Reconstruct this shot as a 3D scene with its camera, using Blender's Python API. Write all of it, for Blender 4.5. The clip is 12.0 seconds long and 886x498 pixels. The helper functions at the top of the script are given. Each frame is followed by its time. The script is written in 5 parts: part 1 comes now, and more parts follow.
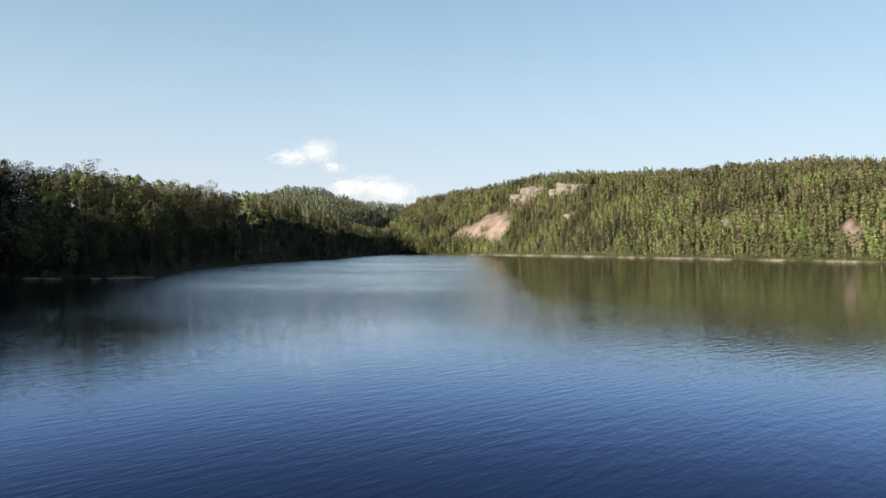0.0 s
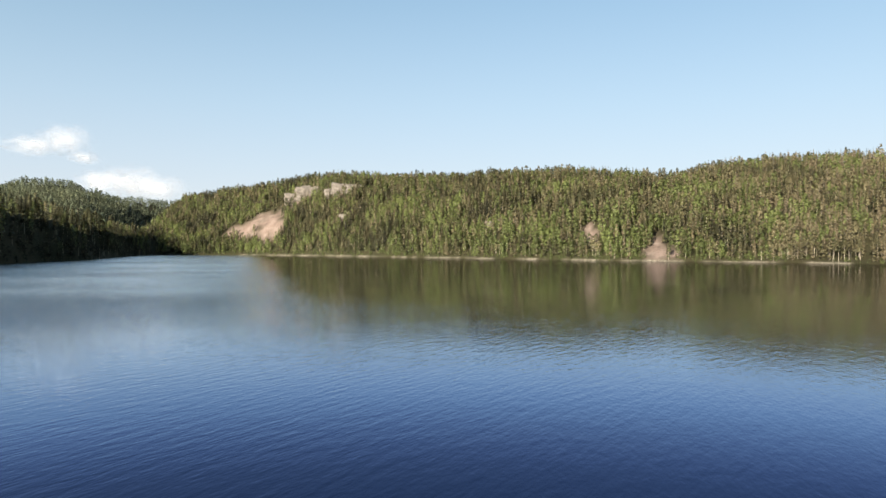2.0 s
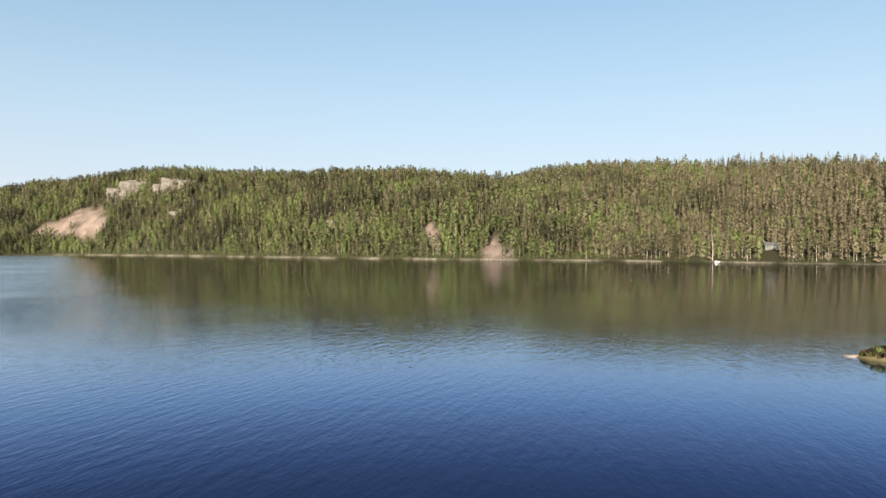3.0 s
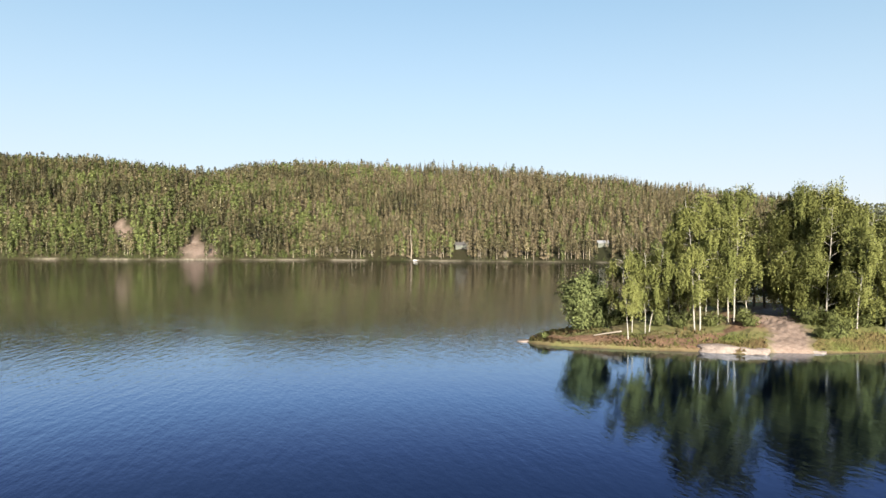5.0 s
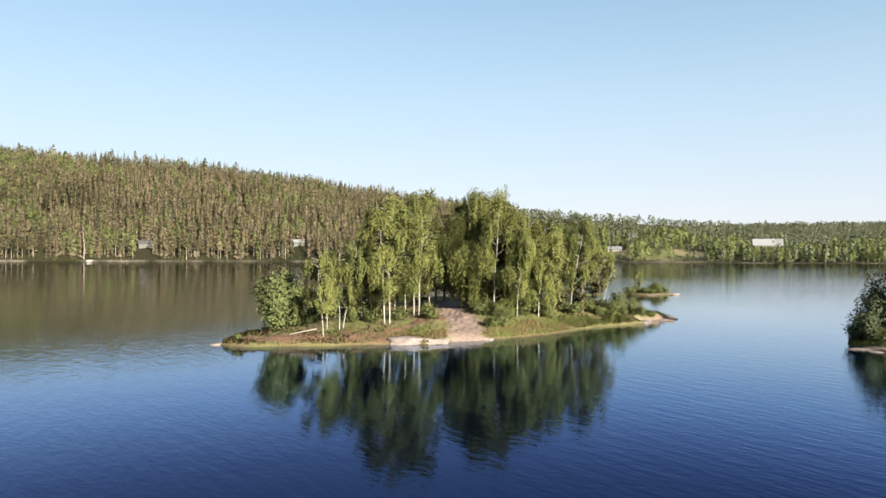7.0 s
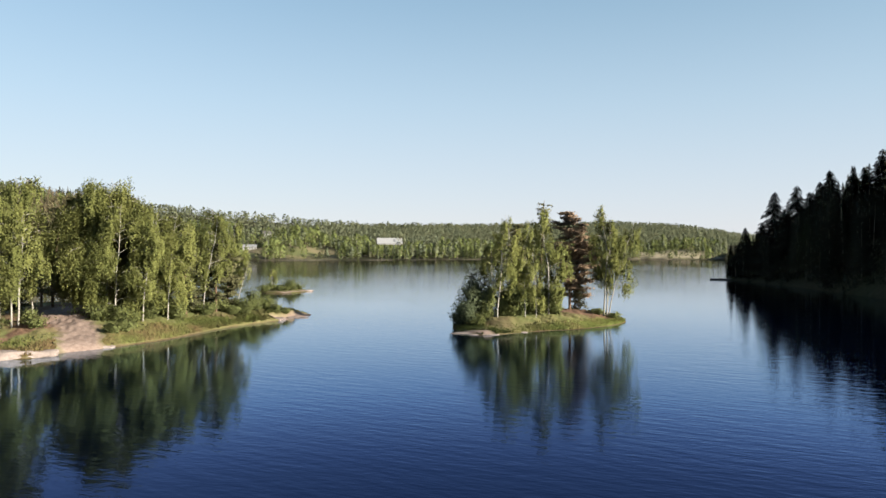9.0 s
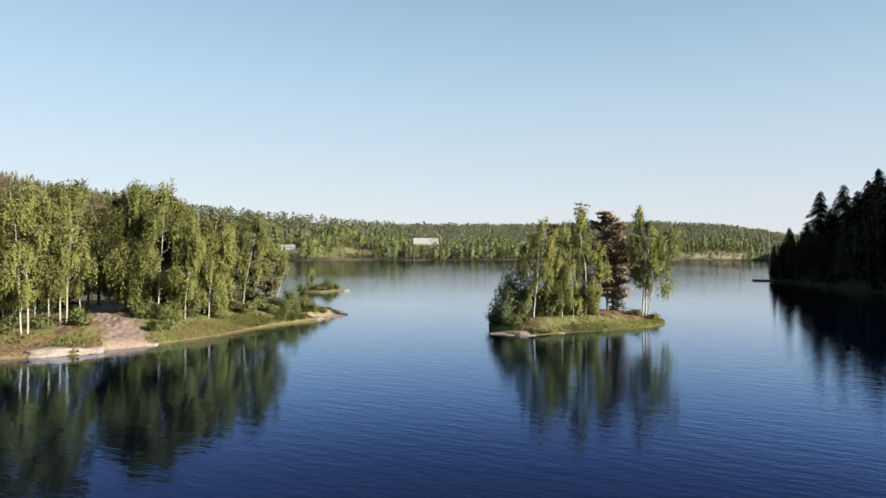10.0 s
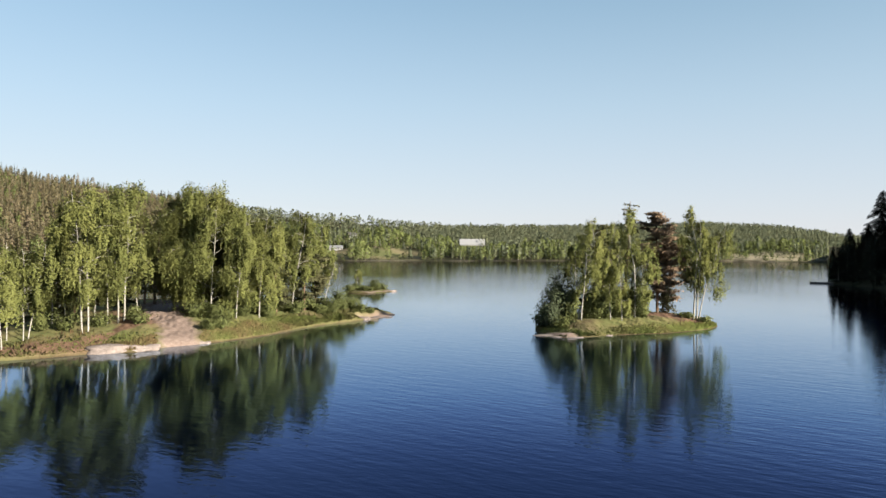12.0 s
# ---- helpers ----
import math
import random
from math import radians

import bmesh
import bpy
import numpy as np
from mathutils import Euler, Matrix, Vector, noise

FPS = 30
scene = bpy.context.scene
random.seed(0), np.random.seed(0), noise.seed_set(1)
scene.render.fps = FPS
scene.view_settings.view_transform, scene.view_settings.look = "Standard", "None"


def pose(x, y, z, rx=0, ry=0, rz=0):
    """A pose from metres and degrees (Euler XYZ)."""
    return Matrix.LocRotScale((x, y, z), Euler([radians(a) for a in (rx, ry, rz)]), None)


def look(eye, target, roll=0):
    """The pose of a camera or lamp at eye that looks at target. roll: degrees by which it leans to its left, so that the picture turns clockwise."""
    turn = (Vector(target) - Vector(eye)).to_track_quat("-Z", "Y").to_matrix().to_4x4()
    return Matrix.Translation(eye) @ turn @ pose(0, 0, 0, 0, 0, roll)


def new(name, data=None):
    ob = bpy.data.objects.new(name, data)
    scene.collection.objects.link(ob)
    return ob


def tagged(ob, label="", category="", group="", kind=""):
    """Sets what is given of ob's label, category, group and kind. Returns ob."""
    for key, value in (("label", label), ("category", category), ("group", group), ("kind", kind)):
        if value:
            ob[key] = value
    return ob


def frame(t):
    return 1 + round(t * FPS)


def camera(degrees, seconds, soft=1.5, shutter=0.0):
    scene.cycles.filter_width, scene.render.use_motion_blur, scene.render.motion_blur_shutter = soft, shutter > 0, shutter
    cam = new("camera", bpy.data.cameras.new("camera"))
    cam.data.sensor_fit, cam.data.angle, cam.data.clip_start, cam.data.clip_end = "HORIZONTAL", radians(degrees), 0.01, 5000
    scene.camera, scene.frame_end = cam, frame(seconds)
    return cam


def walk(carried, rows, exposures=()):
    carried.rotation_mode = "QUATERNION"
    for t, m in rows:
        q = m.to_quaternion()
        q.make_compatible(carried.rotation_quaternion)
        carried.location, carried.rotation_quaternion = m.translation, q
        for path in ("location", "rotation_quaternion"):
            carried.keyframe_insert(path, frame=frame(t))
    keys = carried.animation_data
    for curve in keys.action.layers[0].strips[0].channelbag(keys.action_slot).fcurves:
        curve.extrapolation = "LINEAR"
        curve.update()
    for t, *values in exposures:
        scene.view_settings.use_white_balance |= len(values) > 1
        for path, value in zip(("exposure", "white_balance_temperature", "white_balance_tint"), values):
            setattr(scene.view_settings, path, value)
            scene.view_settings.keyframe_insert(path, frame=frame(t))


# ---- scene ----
EYE_Z = 10.0
cam = camera(65.2, 12.0, soft=1.45)
# seconds, yaw, pitch, roll
PATH = [
    (0.0, 0.0, 0.05, -0.16), (0.5, -3.65, 0.08, -0.16), (1.0, -9.40, 0.08, -0.16), (1.5, -12.66, 0.08, -0.14),
    (1.8, -16.01, 0.08, -0.14), (2.0, -18.44, 0.08, -0.13), (2.2, -21.19, 0.07, -0.12), (2.5, -25.10, 0.07, -0.12),
    (3.0, -31.44, 0.05, -0.10), (3.2, -34.05, 0.05, -0.10), (4.8, -52.87, 0.04, -0.12), (5.0, -55.33, 0.04, -0.11),
    (5.5, -61.64, 0.04, -0.11), (6.0, -67.79, 0.04, -0.09), (6.5, -73.62, 0.02, -0.07), (6.7, -75.96, 0.02, -0.08),
    (7.5, -85.80, -0.05, -0.10), (8.3, -97.05, -0.10, -0.12), (8.4, -101.50, -0.10, -0.12), (8.5, -105.23, -0.10, -0.12),
    (8.6, -108.40, -0.10, -0.10), (8.7, -109.20, -0.10, -0.10), (9.0, -109.62, -0.10, -0.10), (9.5, -108.96, -0.11, -0.13),
    (10.0, -106.63, -0.10, -0.14), (10.5, -106.15, -0.09, -0.17), (11.0, -103.41, -0.06, -0.21), (11.5, -103.02, -0.05, -0.21),
    (12.0, -102.80, -0.03, -0.22)]
# the clip brightens a little while the hill and the first island fill the view
walk(cam, [(t, pose(0, 0, EYE_Z, 90 + p, r, a)) for t, a, p, r in PATH],
     [(0.0, 1.77), (3.2, 1.79), (4.8, 1.89), (6.7, 1.92), (8.4, 1.77), (12.0, 1.74)])

# ---- world and sun ----
SUN_BEARING, SUN_HEIGHT = 131.0, 17.5      # bearings: degrees, positive to the left of +y
world = bpy.data.worlds.new("sky")
world.use_nodes = True
scene.world = world
wn = world.node_tree.nodes
sky = wn.new("ShaderNodeTexSky")
sky.sky_type, sky.sun_disc = "NISHITA", False
sky.sun_elevation, sky.sun_rotation = radians(SUN_HEIGHT), radians(-SUN_BEARING)
sky.altitude, sky.air_density, sky.dust_density, sky.ozone_density = 150, 1.0, 0.3, 1.6
# thin haze whitens the sky towards the horizon
way = wn.new("ShaderNodeTexCoord")
up = wn.new("ShaderNodeSeparateXYZ")
world.node_tree.links.new(way.outputs["Generated"], up.inputs[0])
thin = wn.new("ShaderNodeMapRange")
thin.interpolation_type = "SMOOTHSTEP"
for key, value in (("From Min", 0.0), ("From Max", 0.75), ("To Min", 0.85), ("To Max", 0.1)):
    thin.inputs[key].default_value = value
world.node_tree.links.new(up.outputs[2], thin.inputs[0])
tint = wn.new("ShaderNodeValToRGB")
tint.color_ramp.elements.new(0.2)
tint.color_ramp.elements.new(0.36)
for stop, (at, c) in zip(tint.color_ramp.elements, ((0.0, (0.755, 0.775, 0.855)), (0.2, (0.55, 0.705, 0.83)), (0.36, (0.385, 0.60, 0.75)), (1.0, (0.22, 0.42, 0.66)))):
    stop.position, stop.color = at, (*c, 1)
world.node_tree.links.new(up.outputs[2], tint.inputs[0])
bright = wn.new("ShaderNodeVectorMath")
bright.operation = "SCALE"
bright.inputs["Scale"].default_value = 6.0
world.node_tree.links.new(tint.outputs[0], bright.inputs[0])
haze = wn.new("ShaderNodeMix")
haze.data_type = "RGBA"
world.node_tree.links.new(bright.outputs[0], haze.inputs[7])
world.node_tree.links.new(thin.outputs[0], haze.inputs[0])
world.node_tree.links.new(sky.outputs[0], haze.inputs[6])
world.node_tree.links.new(haze.outputs[2], wn["Background"].inputs[0])
wn["Background"].inputs[1].default_value = 0.05
sun_data = bpy.data.lights.new("sun", "SUN")
sun_data.energy, sun_data.angle, sun_data.color = 5.0, radians(0.55), (1.0, 0.92, 0.79)
sun = new("sun", sun_data)
sb, sh = radians(SUN_BEARING), radians(SUN_HEIGHT)
sun.matrix_world = look((0, 0, 300), (math.sin(sb) * math.cos(sh), -math.cos(sb) * math.cos(sh), 300 - math.sin(sh)))


# ---- materials ----
def material(name, rough=0.8, spec=0.3):
    m = bpy.data.materials.new(name)
    m.use_nodes = True
    p = m.node_tree.nodes["Principled BSDF"]
    p.inputs["Roughness"].default_value = rough
    p.inputs["Specular IOR Level"].default_value = spec
    return m, m.node_tree.nodes, m.node_tree.links, p


def node(nodes, kind, **values):
    n = nodes.new(kind)
    for key, value in values.items():
        n.inputs[key.replace("_", " ")].default_value = value
    return n


def ramp(nodes, links, factor, stops):
    r = nodes.new("ShaderNodeValToRGB")
    while len(r.color_ramp.elements) < len(stops):
        r.color_ramp.elements.new(0.5)
    for e, (at, c) in zip(r.color_ramp.elements, stops):
        e.position, e.color = at, (*c, 1)
    links.new(factor, r.inputs[0])
    return r.outputs[0]


def mixed(nodes, links, factor, a, b, mode="MIX"):
    m = nodes.new("ShaderNodeMix")
    m.data_type, m.blend_type = "RGBA", mode
    for socket, value in ((m.inputs[0], factor), (m.inputs[6], a), (m.inputs[7], b)):
        if isinstance(value, (int, float)):
            socket.default_value = value
        elif isinstance(value, tuple):
            socket.default_value = (*value, 1)
        else:
            links.new(value, socket)
    return m.outputs[2]


def coords(nodes, links, scale=(1, 1, 1), which="Object"):
    c = nodes.new("ShaderNodeTexCoord")
    m = nodes.new("ShaderNodeMapping")
    m.inputs["Scale"].default_value = scale
    links.new(c.outputs[which], m.inputs[0])
    return m.outputs[0]


def noise_out(nodes, links, vec, scale, detail=3.0, rough=0.55):
    n = node(nodes, "ShaderNodeTexNoise", Scale=scale, Detail=detail, Roughness=rough)
    links.new(vec, n.inputs["Vector"])
    return n.outputs[0]


def bump(nodes, links, p, height, strength, distance):
    b = node(nodes, "ShaderNodeBump", Strength=strength, Distance=distance)
    links.new(height, b.inputs["Height"])
    links.new(b.outputs[0], p.inputs["Normal"])
    return b


def foliage(name, stops, through_light=0.3, source="tone", spread=1.0, gaps=0.0):
    """Leaves or needles; the colour runs along stops by each tree's tone, which is lowered for woods in shade, and the
    light falls on them as on the rounded tuft they belong to.
    """
    m, n, l, p = material(name, 0.75, 0.12)
    m.cycles.use_bump_map_correction = False
    crown_way = n.new("ShaderNodeAttribute")
    crown_way.attribute_name = "soft"
    l.new(crown_way.outputs["Vector"], p.inputs["Normal"])
    if source == "tone":
        a = n.new("ShaderNodeAttribute")
        a.attribute_name = "tone"
        tone = a.outputs["Fac"]
    else:
        tone = n.new("ShaderNodeObjectInfo").outputs["Random"]
    base = ramp(n, l, tone, stops)
    isle = n.new("ShaderNodeNewGeometry").outputs["Random Per Island"]
    vary = ramp(n, l, isle, [(0, (1 - 0.22 * spread, 1 - 0.22 * spread, 1 - 0.24 * spread)), (1, (1 + 0.24 * spread, 1 + 0.22 * spread, 1 + 0.12 * spread))])
    col = mixed(n, l, 1.0, base, vary, "MULTIPLY")
    l.new(col, p.inputs["Base Color"])
    t = n.new("ShaderNodeBsdfTranslucent")
    l.new(col, t.inputs[0])
    l.new(crown_way.outputs["Vector"], t.inputs["Normal"])
    mix = n.new("ShaderNodeMixShader")
    mix.inputs[0].default_value = through_light
    l.new(p.outputs[0], mix.inputs[1])
    l.new(t.outputs[0], mix.inputs[2])
    if gaps:
        # each spray stands for many needles with gaps between them
        clear = n.new("ShaderNodeBsdfTransparent")
        loose = n.new("ShaderNodeMixShader")
        loose.inputs[0].default_value = gaps
        l.new(mix.outputs[0], loose.inputs[1])
        l.new(clear.outputs[0], loose.inputs[2])
        mix = loose
    l.new(mix.outputs[0], n["Material Output"].inputs[0])
    return m


def bark(name, light, dark, amount, rough=0.85):
    m, n, l, p = material(name, rough, 0.2)
    v = coords(n, l, (1.2, 1.2, 5.0))
    marks = noise_out(n, l, v, 2.2, 4, 0.65)
    col = ramp(n, l, marks, [(amount, dark), (amount + 0.1, light)])
    grain = noise_out(n, l, coords(n, l), 14, 3)
    col = mixed(n, l, 0.35, col, ramp(n, l, grain, [(0.3, (0.5, 0.48, 0.45)), (0.7, (1, 1, 1))]), "MULTIPLY")
    l.new(col, p.inputs["Base Color"])
    bump(n, l, p, grain, 0.5, 0.02)
    return m


# the darkest spruce stops carry the shade of the headland and left shore
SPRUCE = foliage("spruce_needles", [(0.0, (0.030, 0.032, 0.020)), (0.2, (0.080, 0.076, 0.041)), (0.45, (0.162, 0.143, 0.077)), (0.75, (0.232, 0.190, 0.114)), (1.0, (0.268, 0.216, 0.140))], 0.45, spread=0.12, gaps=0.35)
# distance haze put into the colour: paler, greyer needles for far woods
HAZED = foliage("hazed_needles", [(0.0, (0.126, 0.146, 0.096)), (0.5, (0.156, 0.175, 0.108)), (1.0, (0.192, 0.202, 0.118))], 0.5, spread=0.3)
PINE = foliage("pine_needles", [(0.0, (0.083, 0.084, 0.043)), (0.5, (0.163, 0.146, 0.077)), (1.0, (0.222, 0.185, 0.107))], 0.45, spread=0.12, gaps=0.35)
BIRCH = foliage("birch_leaves", [(0.0, (0.082, 0.098, 0.036)), (0.5, (0.136, 0.160, 0.057)), (1.0, (0.200, 0.232, 0.080))], 0.48, spread=0.12, gaps=0.3)
BIRCH_NEAR = foliage("birch_leaves_near", [(0.0, (0.178, 0.194, 0.064)), (0.5, (0.206, 0.220, 0.072)), (1.0, (0.240, 0.250, 0.082))], 0.5, "object", spread=0.45)
PINE_NEAR = foliage("pine_needles_near", [(0.0, (0.100, 0.102, 0.050)), (1.0, (0.150, 0.136, 0.070))], 0.35, "object", spread=0.5)
PINE_BROWN = foliage("pine_needles_rust", [(0.0, (0.248, 0.175, 0.118)), (1.0, (0.286, 0.205, 0.136))], 0.35, "object", spread=0.5)
SHRUB = foliage("shrub_leaves", [(0.0, (0.130, 0.148, 0.055)), (1.0, (0.170, 0.189, 0.070))], 0.45, "object", spread=0.5)
ALDER = foliage("alder_leaves", [(0.0, (0.184, 0.213, 0.086)), (1.0, (0.197, 0.227, 0.090))], 0.5, "object", spread=0.5)
JUNIPER = foliage("juniper_needles", [(0.0, (0.062, 0.078, 0.046)), (1.0, (0.079, 0.094, 0.053))], 0.25, "object")
GRASS = foliage("grass_blades", [(0.0, (0.120, 0.142, 0.043)), (0.5, (0.125, 0.118, 0.046)), (1.0, (0.145, 0.098, 0.054))], 0.35)
BIRCH_BARK = bark("birch_bark", (0.278, 0.261, 0.225), (0.059, 0.050, 0.042), 0.38)
PINE_BARK = bark("pine_bark", (0.169, 0.107, 0.065), (0.065, 0.046, 0.033), 0.42)
DARK_BARK = bark("dark_bark", (0.10, 0.085, 0.07), (0.04, 0.034, 0.03), 0.45)
PALE_BARK = bark("pale_bark", (0.311, 0.266, 0.207), (0.148, 0.118, 0.089), 0.42)


def rock_material(name, a, b, c):
    m, n, l, p = material(name, 0.85, 0.25)
    v = coords(n, l)
    big = noise_out(n, l, v, 0.35, 5, 0.6)
    col = ramp(n, l, big, [(0.3, a), (0.5, b), (0.72, c)])
    fine = noise_out(n, l, v, 5.0, 5, 0.65)
    col = mixed(n, l, 0.6, col, ramp(n, l, fine, [(0.3, (0.45, 0.43, 0.4)), (0.6, (1.05, 1.03, 1.0))]), "MULTIPLY")
    l.new(col, p.inputs["Base Color"])
    bump(n, l, p, fine, 0.6, 0.12)
    return m


GRANITE = rock_material("pale_granite", (0.118, 0.096, 0.085), (0.189, 0.154, 0.135), (0.259, 0.215, 0.191))
CLIFF = rock_material("grey_cliff_rock", (0.074, 0.065, 0.055), (0.133, 0.115, 0.096), (0.192, 0.169, 0.142))


def attribute(n, name):
    a = n.new("ShaderNodeAttribute")
    a.attribute_name = name
    return a.outputs["Fac"]


def ground_material():
    m, n, l, p = material("hill_ground", 0.95, 0.1)
    v = coords(n, l)
    big = noise_out(n, l, v, 0.02, 5)
    fine = noise_out(n, l, v, 0.5, 5, 0.65)
    floor = ramp(n, l, big, [(0.3, (0.019, 0.021, 0.009)), (0.55, (0.031, 0.027, 0.013)), (0.75, (0.022, 0.027, 0.010))])
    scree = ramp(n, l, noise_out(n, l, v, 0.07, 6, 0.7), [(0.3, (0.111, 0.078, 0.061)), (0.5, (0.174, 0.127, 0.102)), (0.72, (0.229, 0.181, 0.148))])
    meadow = ramp(n, l, noise_out(n, l, v, 0.03, 4), [(0.35, (0.104, 0.111, 0.044)), (0.5, (0.170, 0.144, 0.074)), (0.7, (0.229, 0.181, 0.115))])
    field = ramp(n, l, noise_out(n, l, v, 0.025, 4), [(0.35, (0.148, 0.141, 0.059)), (0.5, (0.266, 0.222, 0.141)), (0.7, (0.326, 0.274, 0.192))])
    beach = ramp(n, l, fine, [(0.35, (0.096, 0.085, 0.059)), (0.65, (0.222, 0.192, 0.148))])
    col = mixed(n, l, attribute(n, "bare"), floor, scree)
    col = mixed(n, l, attribute(n, "meadow"), col, meadow)
    col = mixed(n, l, attribute(n, "field"), col, field)
    col = mixed(n, l, attribute(n, "beach"), col, beach)
    col = mixed(n, l, 0.5, col, ramp(n, l, fine, [(0.3, (0.5, 0.5, 0.5)), (0.65, (1.1, 1.1, 1.1))]), "MULTIPLY")
    l.new(col, p.inputs["Base Color"])
    bump(n, l, p, fine, 0.8, 0.8)
    return m


def island_material():
    m, n, l, p = material("island_ground", 0.95, 0.1)
    v = coords(n, l)
    big = noise_out(n, l, v, 0.22, 5, 0.65)
    fine = noise_out(n, l, v, 3.0, 5, 0.7)
    turf = ramp(n, l, big, [(0.32, (0.090, 0.101, 0.036)), (0.48, (0.121, 0.113, 0.046)), (0.64, (0.120, 0.092, 0.050)), (0.75, (0.100, 0.105, 0.041))])
    needles = ramp(n, l, fine, [(0.3, (0.080, 0.050, 0.032)), (0.7, (0.176, 0.105, 0.068))])
    sand = ramp(n, l, fine, [(0.3, (0.145, 0.102, 0.082)), (0.7, (0.235, 0.178, 0.146))])
    wet = ramp(n, l, fine, [(0.3, (0.041, 0.030, 0.016)), (0.7, (0.089, 0.063, 0.033))])
    col = mixed(n, l, attribute(n, "needles"), turf, needles)
    col = mixed(n, l, attribute(n, "path"), col, sand)
    col = mixed(n, l, attribute(n, "wet"), col, wet)
    l.new(col, p.inputs["Base Color"])
    bump(n, l, p, fine, 0.7, 0.08)
    return m


def water_material():
    """Dark water whose gloss follows the angle at which it is seen. The reflection's blue and brightness are put into
    the gloss colour: deep blue seen steeply, paler further out, and dimmed at the flattest angles to stand for ripples.
    """
    m, n, l, p = material("lake_water", 1.0, 0.0)
    p.inputs["Base Color"].default_value = (0.0003, 0.0009, 0.0042, 1)
    gloss = n.new("ShaderNodeBsdfGlossy")
    angle = node(n, "ShaderNodeFresnel", IOR=1.45)
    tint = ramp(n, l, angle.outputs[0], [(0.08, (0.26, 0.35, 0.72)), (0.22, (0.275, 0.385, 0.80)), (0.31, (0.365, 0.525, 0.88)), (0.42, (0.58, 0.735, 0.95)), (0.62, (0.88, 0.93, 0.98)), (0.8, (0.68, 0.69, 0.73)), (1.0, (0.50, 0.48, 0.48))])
    both = n.new("ShaderNodeMixShader")
    l.new(ramp(n, l, angle.outputs[0], [(0.05, (0.06, 0.06, 0.06)), (0.12, (0.095, 0.095, 0.095)), (0.2, (0.20, 0.20, 0.20)), (0.32, (0.50, 0.50, 0.50)), (0.5, (0.70, 0.70, 0.70)), (0.72, (0.88, 0.88, 0.88)), (1.0, (1, 1, 1))]), both.inputs[0])
    l.new(p.outputs[0], both.inputs[1])
    l.new(gloss.outputs[0], both.inputs[2])
    l.new(both.outputs[0], n["Material Output"].inputs[0])

    def along(angle, stretch):
        c = n.new("ShaderNodeTexCoord")
        q = n.new("ShaderNodeMapping")
        q.vector_type = "TEXTURE"
        q.inputs["Rotation"].default_value = (0, 0, radians(angle))
        q.inputs["Scale"].default_value = (stretch, 1, 1)
        l.new(c.outputs["Object"], q.inputs[0])
        return q.outputs[0]

    small = noise_out(n, l, along(60, 2.2), 2.8, 3, 0.55)
    long = noise_out(n, l, along(41, 3.6), 1.35, 2, 0.5)
    wind = ramp(n, l, noise_out(n, l, coords(n, l, (0.6, 1.0, 1.0)), 0.012, 3), [(0.35, (0.35, 0.35, 0.35)), (0.65, (1, 1, 1))])
    h = n.new("ShaderNodeMath")
    h.operation = "MULTIPLY_ADD"
    l.new(long, h.inputs[0])
    h.inputs[1].default_value = 1.8
    l.new(small, h.inputs[2])
    g = n.new("ShaderNodeMath")
    g.operation = "MULTIPLY"
    l.new(h.outputs[0], g.inputs[0])
    l.new(wind, g.inputs[1])
    # wind strikes the open water up the lake; the shores and islands give lee
    c = n.new("ShaderNodeTexCoord")
    gust = None
    for weights, low, high in (((1.0, 0.42), -30.0, 24.0), ((-1.0, 0.06), -16.0, 16.0), ((0.0, 1.0), 70.0, 190.0)):
        d = n.new("ShaderNodeVectorMath")
        d.operation = "DOT_PRODUCT"
        l.new(c.outputs["Object"], d.inputs[0])
        d.inputs[1].default_value = (*weights, 0)
        r = node(n, "ShaderNodeMapRange", From_Min=low, From_Max=high)
        r.interpolation_type = "SMOOTHSTEP"
        l.new(d.outputs["Value"], r.inputs[0])
        if gust is None:
            gust = r.outputs[0]
        else:
            q = n.new("ShaderNodeMath")
            q.operation = "MULTIPLY"
            l.new(gust, q.inputs[0])
            l.new(r.outputs[0], q.inputs[1])
            gust = q.outputs[0]
    lee = node(n, "ShaderNodeMapRange", To_Min=1.0, To_Max=9.0)
    l.new(gust, lee.inputs[0])
    # a light breeze over the northern half of the near water
    d = n.new("ShaderNodeSeparateXYZ")
    l.new(c.outputs["Object"], d.inputs[0])
    breeze = node(n, "ShaderNodeMapRange", From_Min=-15.0, From_Max=45.0, To_Min=1.0, To_Max=2.0)
    l.new(d.outputs[1], breeze.inputs[0])
    # over the same half the reflection is whitened slightly by colour
    paler_gloss = node(n, "ShaderNodeMapRange", From_Min=-8.0, From_Max=30.0, To_Min=0.0, To_Max=0.11)
    l.new(d.outputs[1], paler_gloss.inputs[0])
    air = n.new("ShaderNodeMath")
    air.operation = "MULTIPLY"
    l.new(g.outputs[0], air.inputs[0])
    l.new(breeze.outputs[0], air.inputs[1])
    g = air
    k = n.new("ShaderNodeMath")
    k.operation = "MULTIPLY"
    l.new(g.outputs[0], k.inputs[0])
    l.new(lee.outputs[0], k.inputs[1])
    # brighter sky reflection painted in: gloss colour goes whiter here and in the gust
    tint = mixed(n, l, paler_gloss.outputs[0], tint, (1.0, 1.0, 1.0))
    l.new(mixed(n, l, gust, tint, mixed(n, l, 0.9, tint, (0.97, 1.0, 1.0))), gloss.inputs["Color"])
    b = node(n, "ShaderNodeBump", Strength=1.0, Distance=0.012)
    l.new(k.outputs[0], b.inputs["Height"])
    for socket in (gloss.inputs["Normal"], angle.inputs["Normal"]):
        l.new(b.outputs[0], socket)
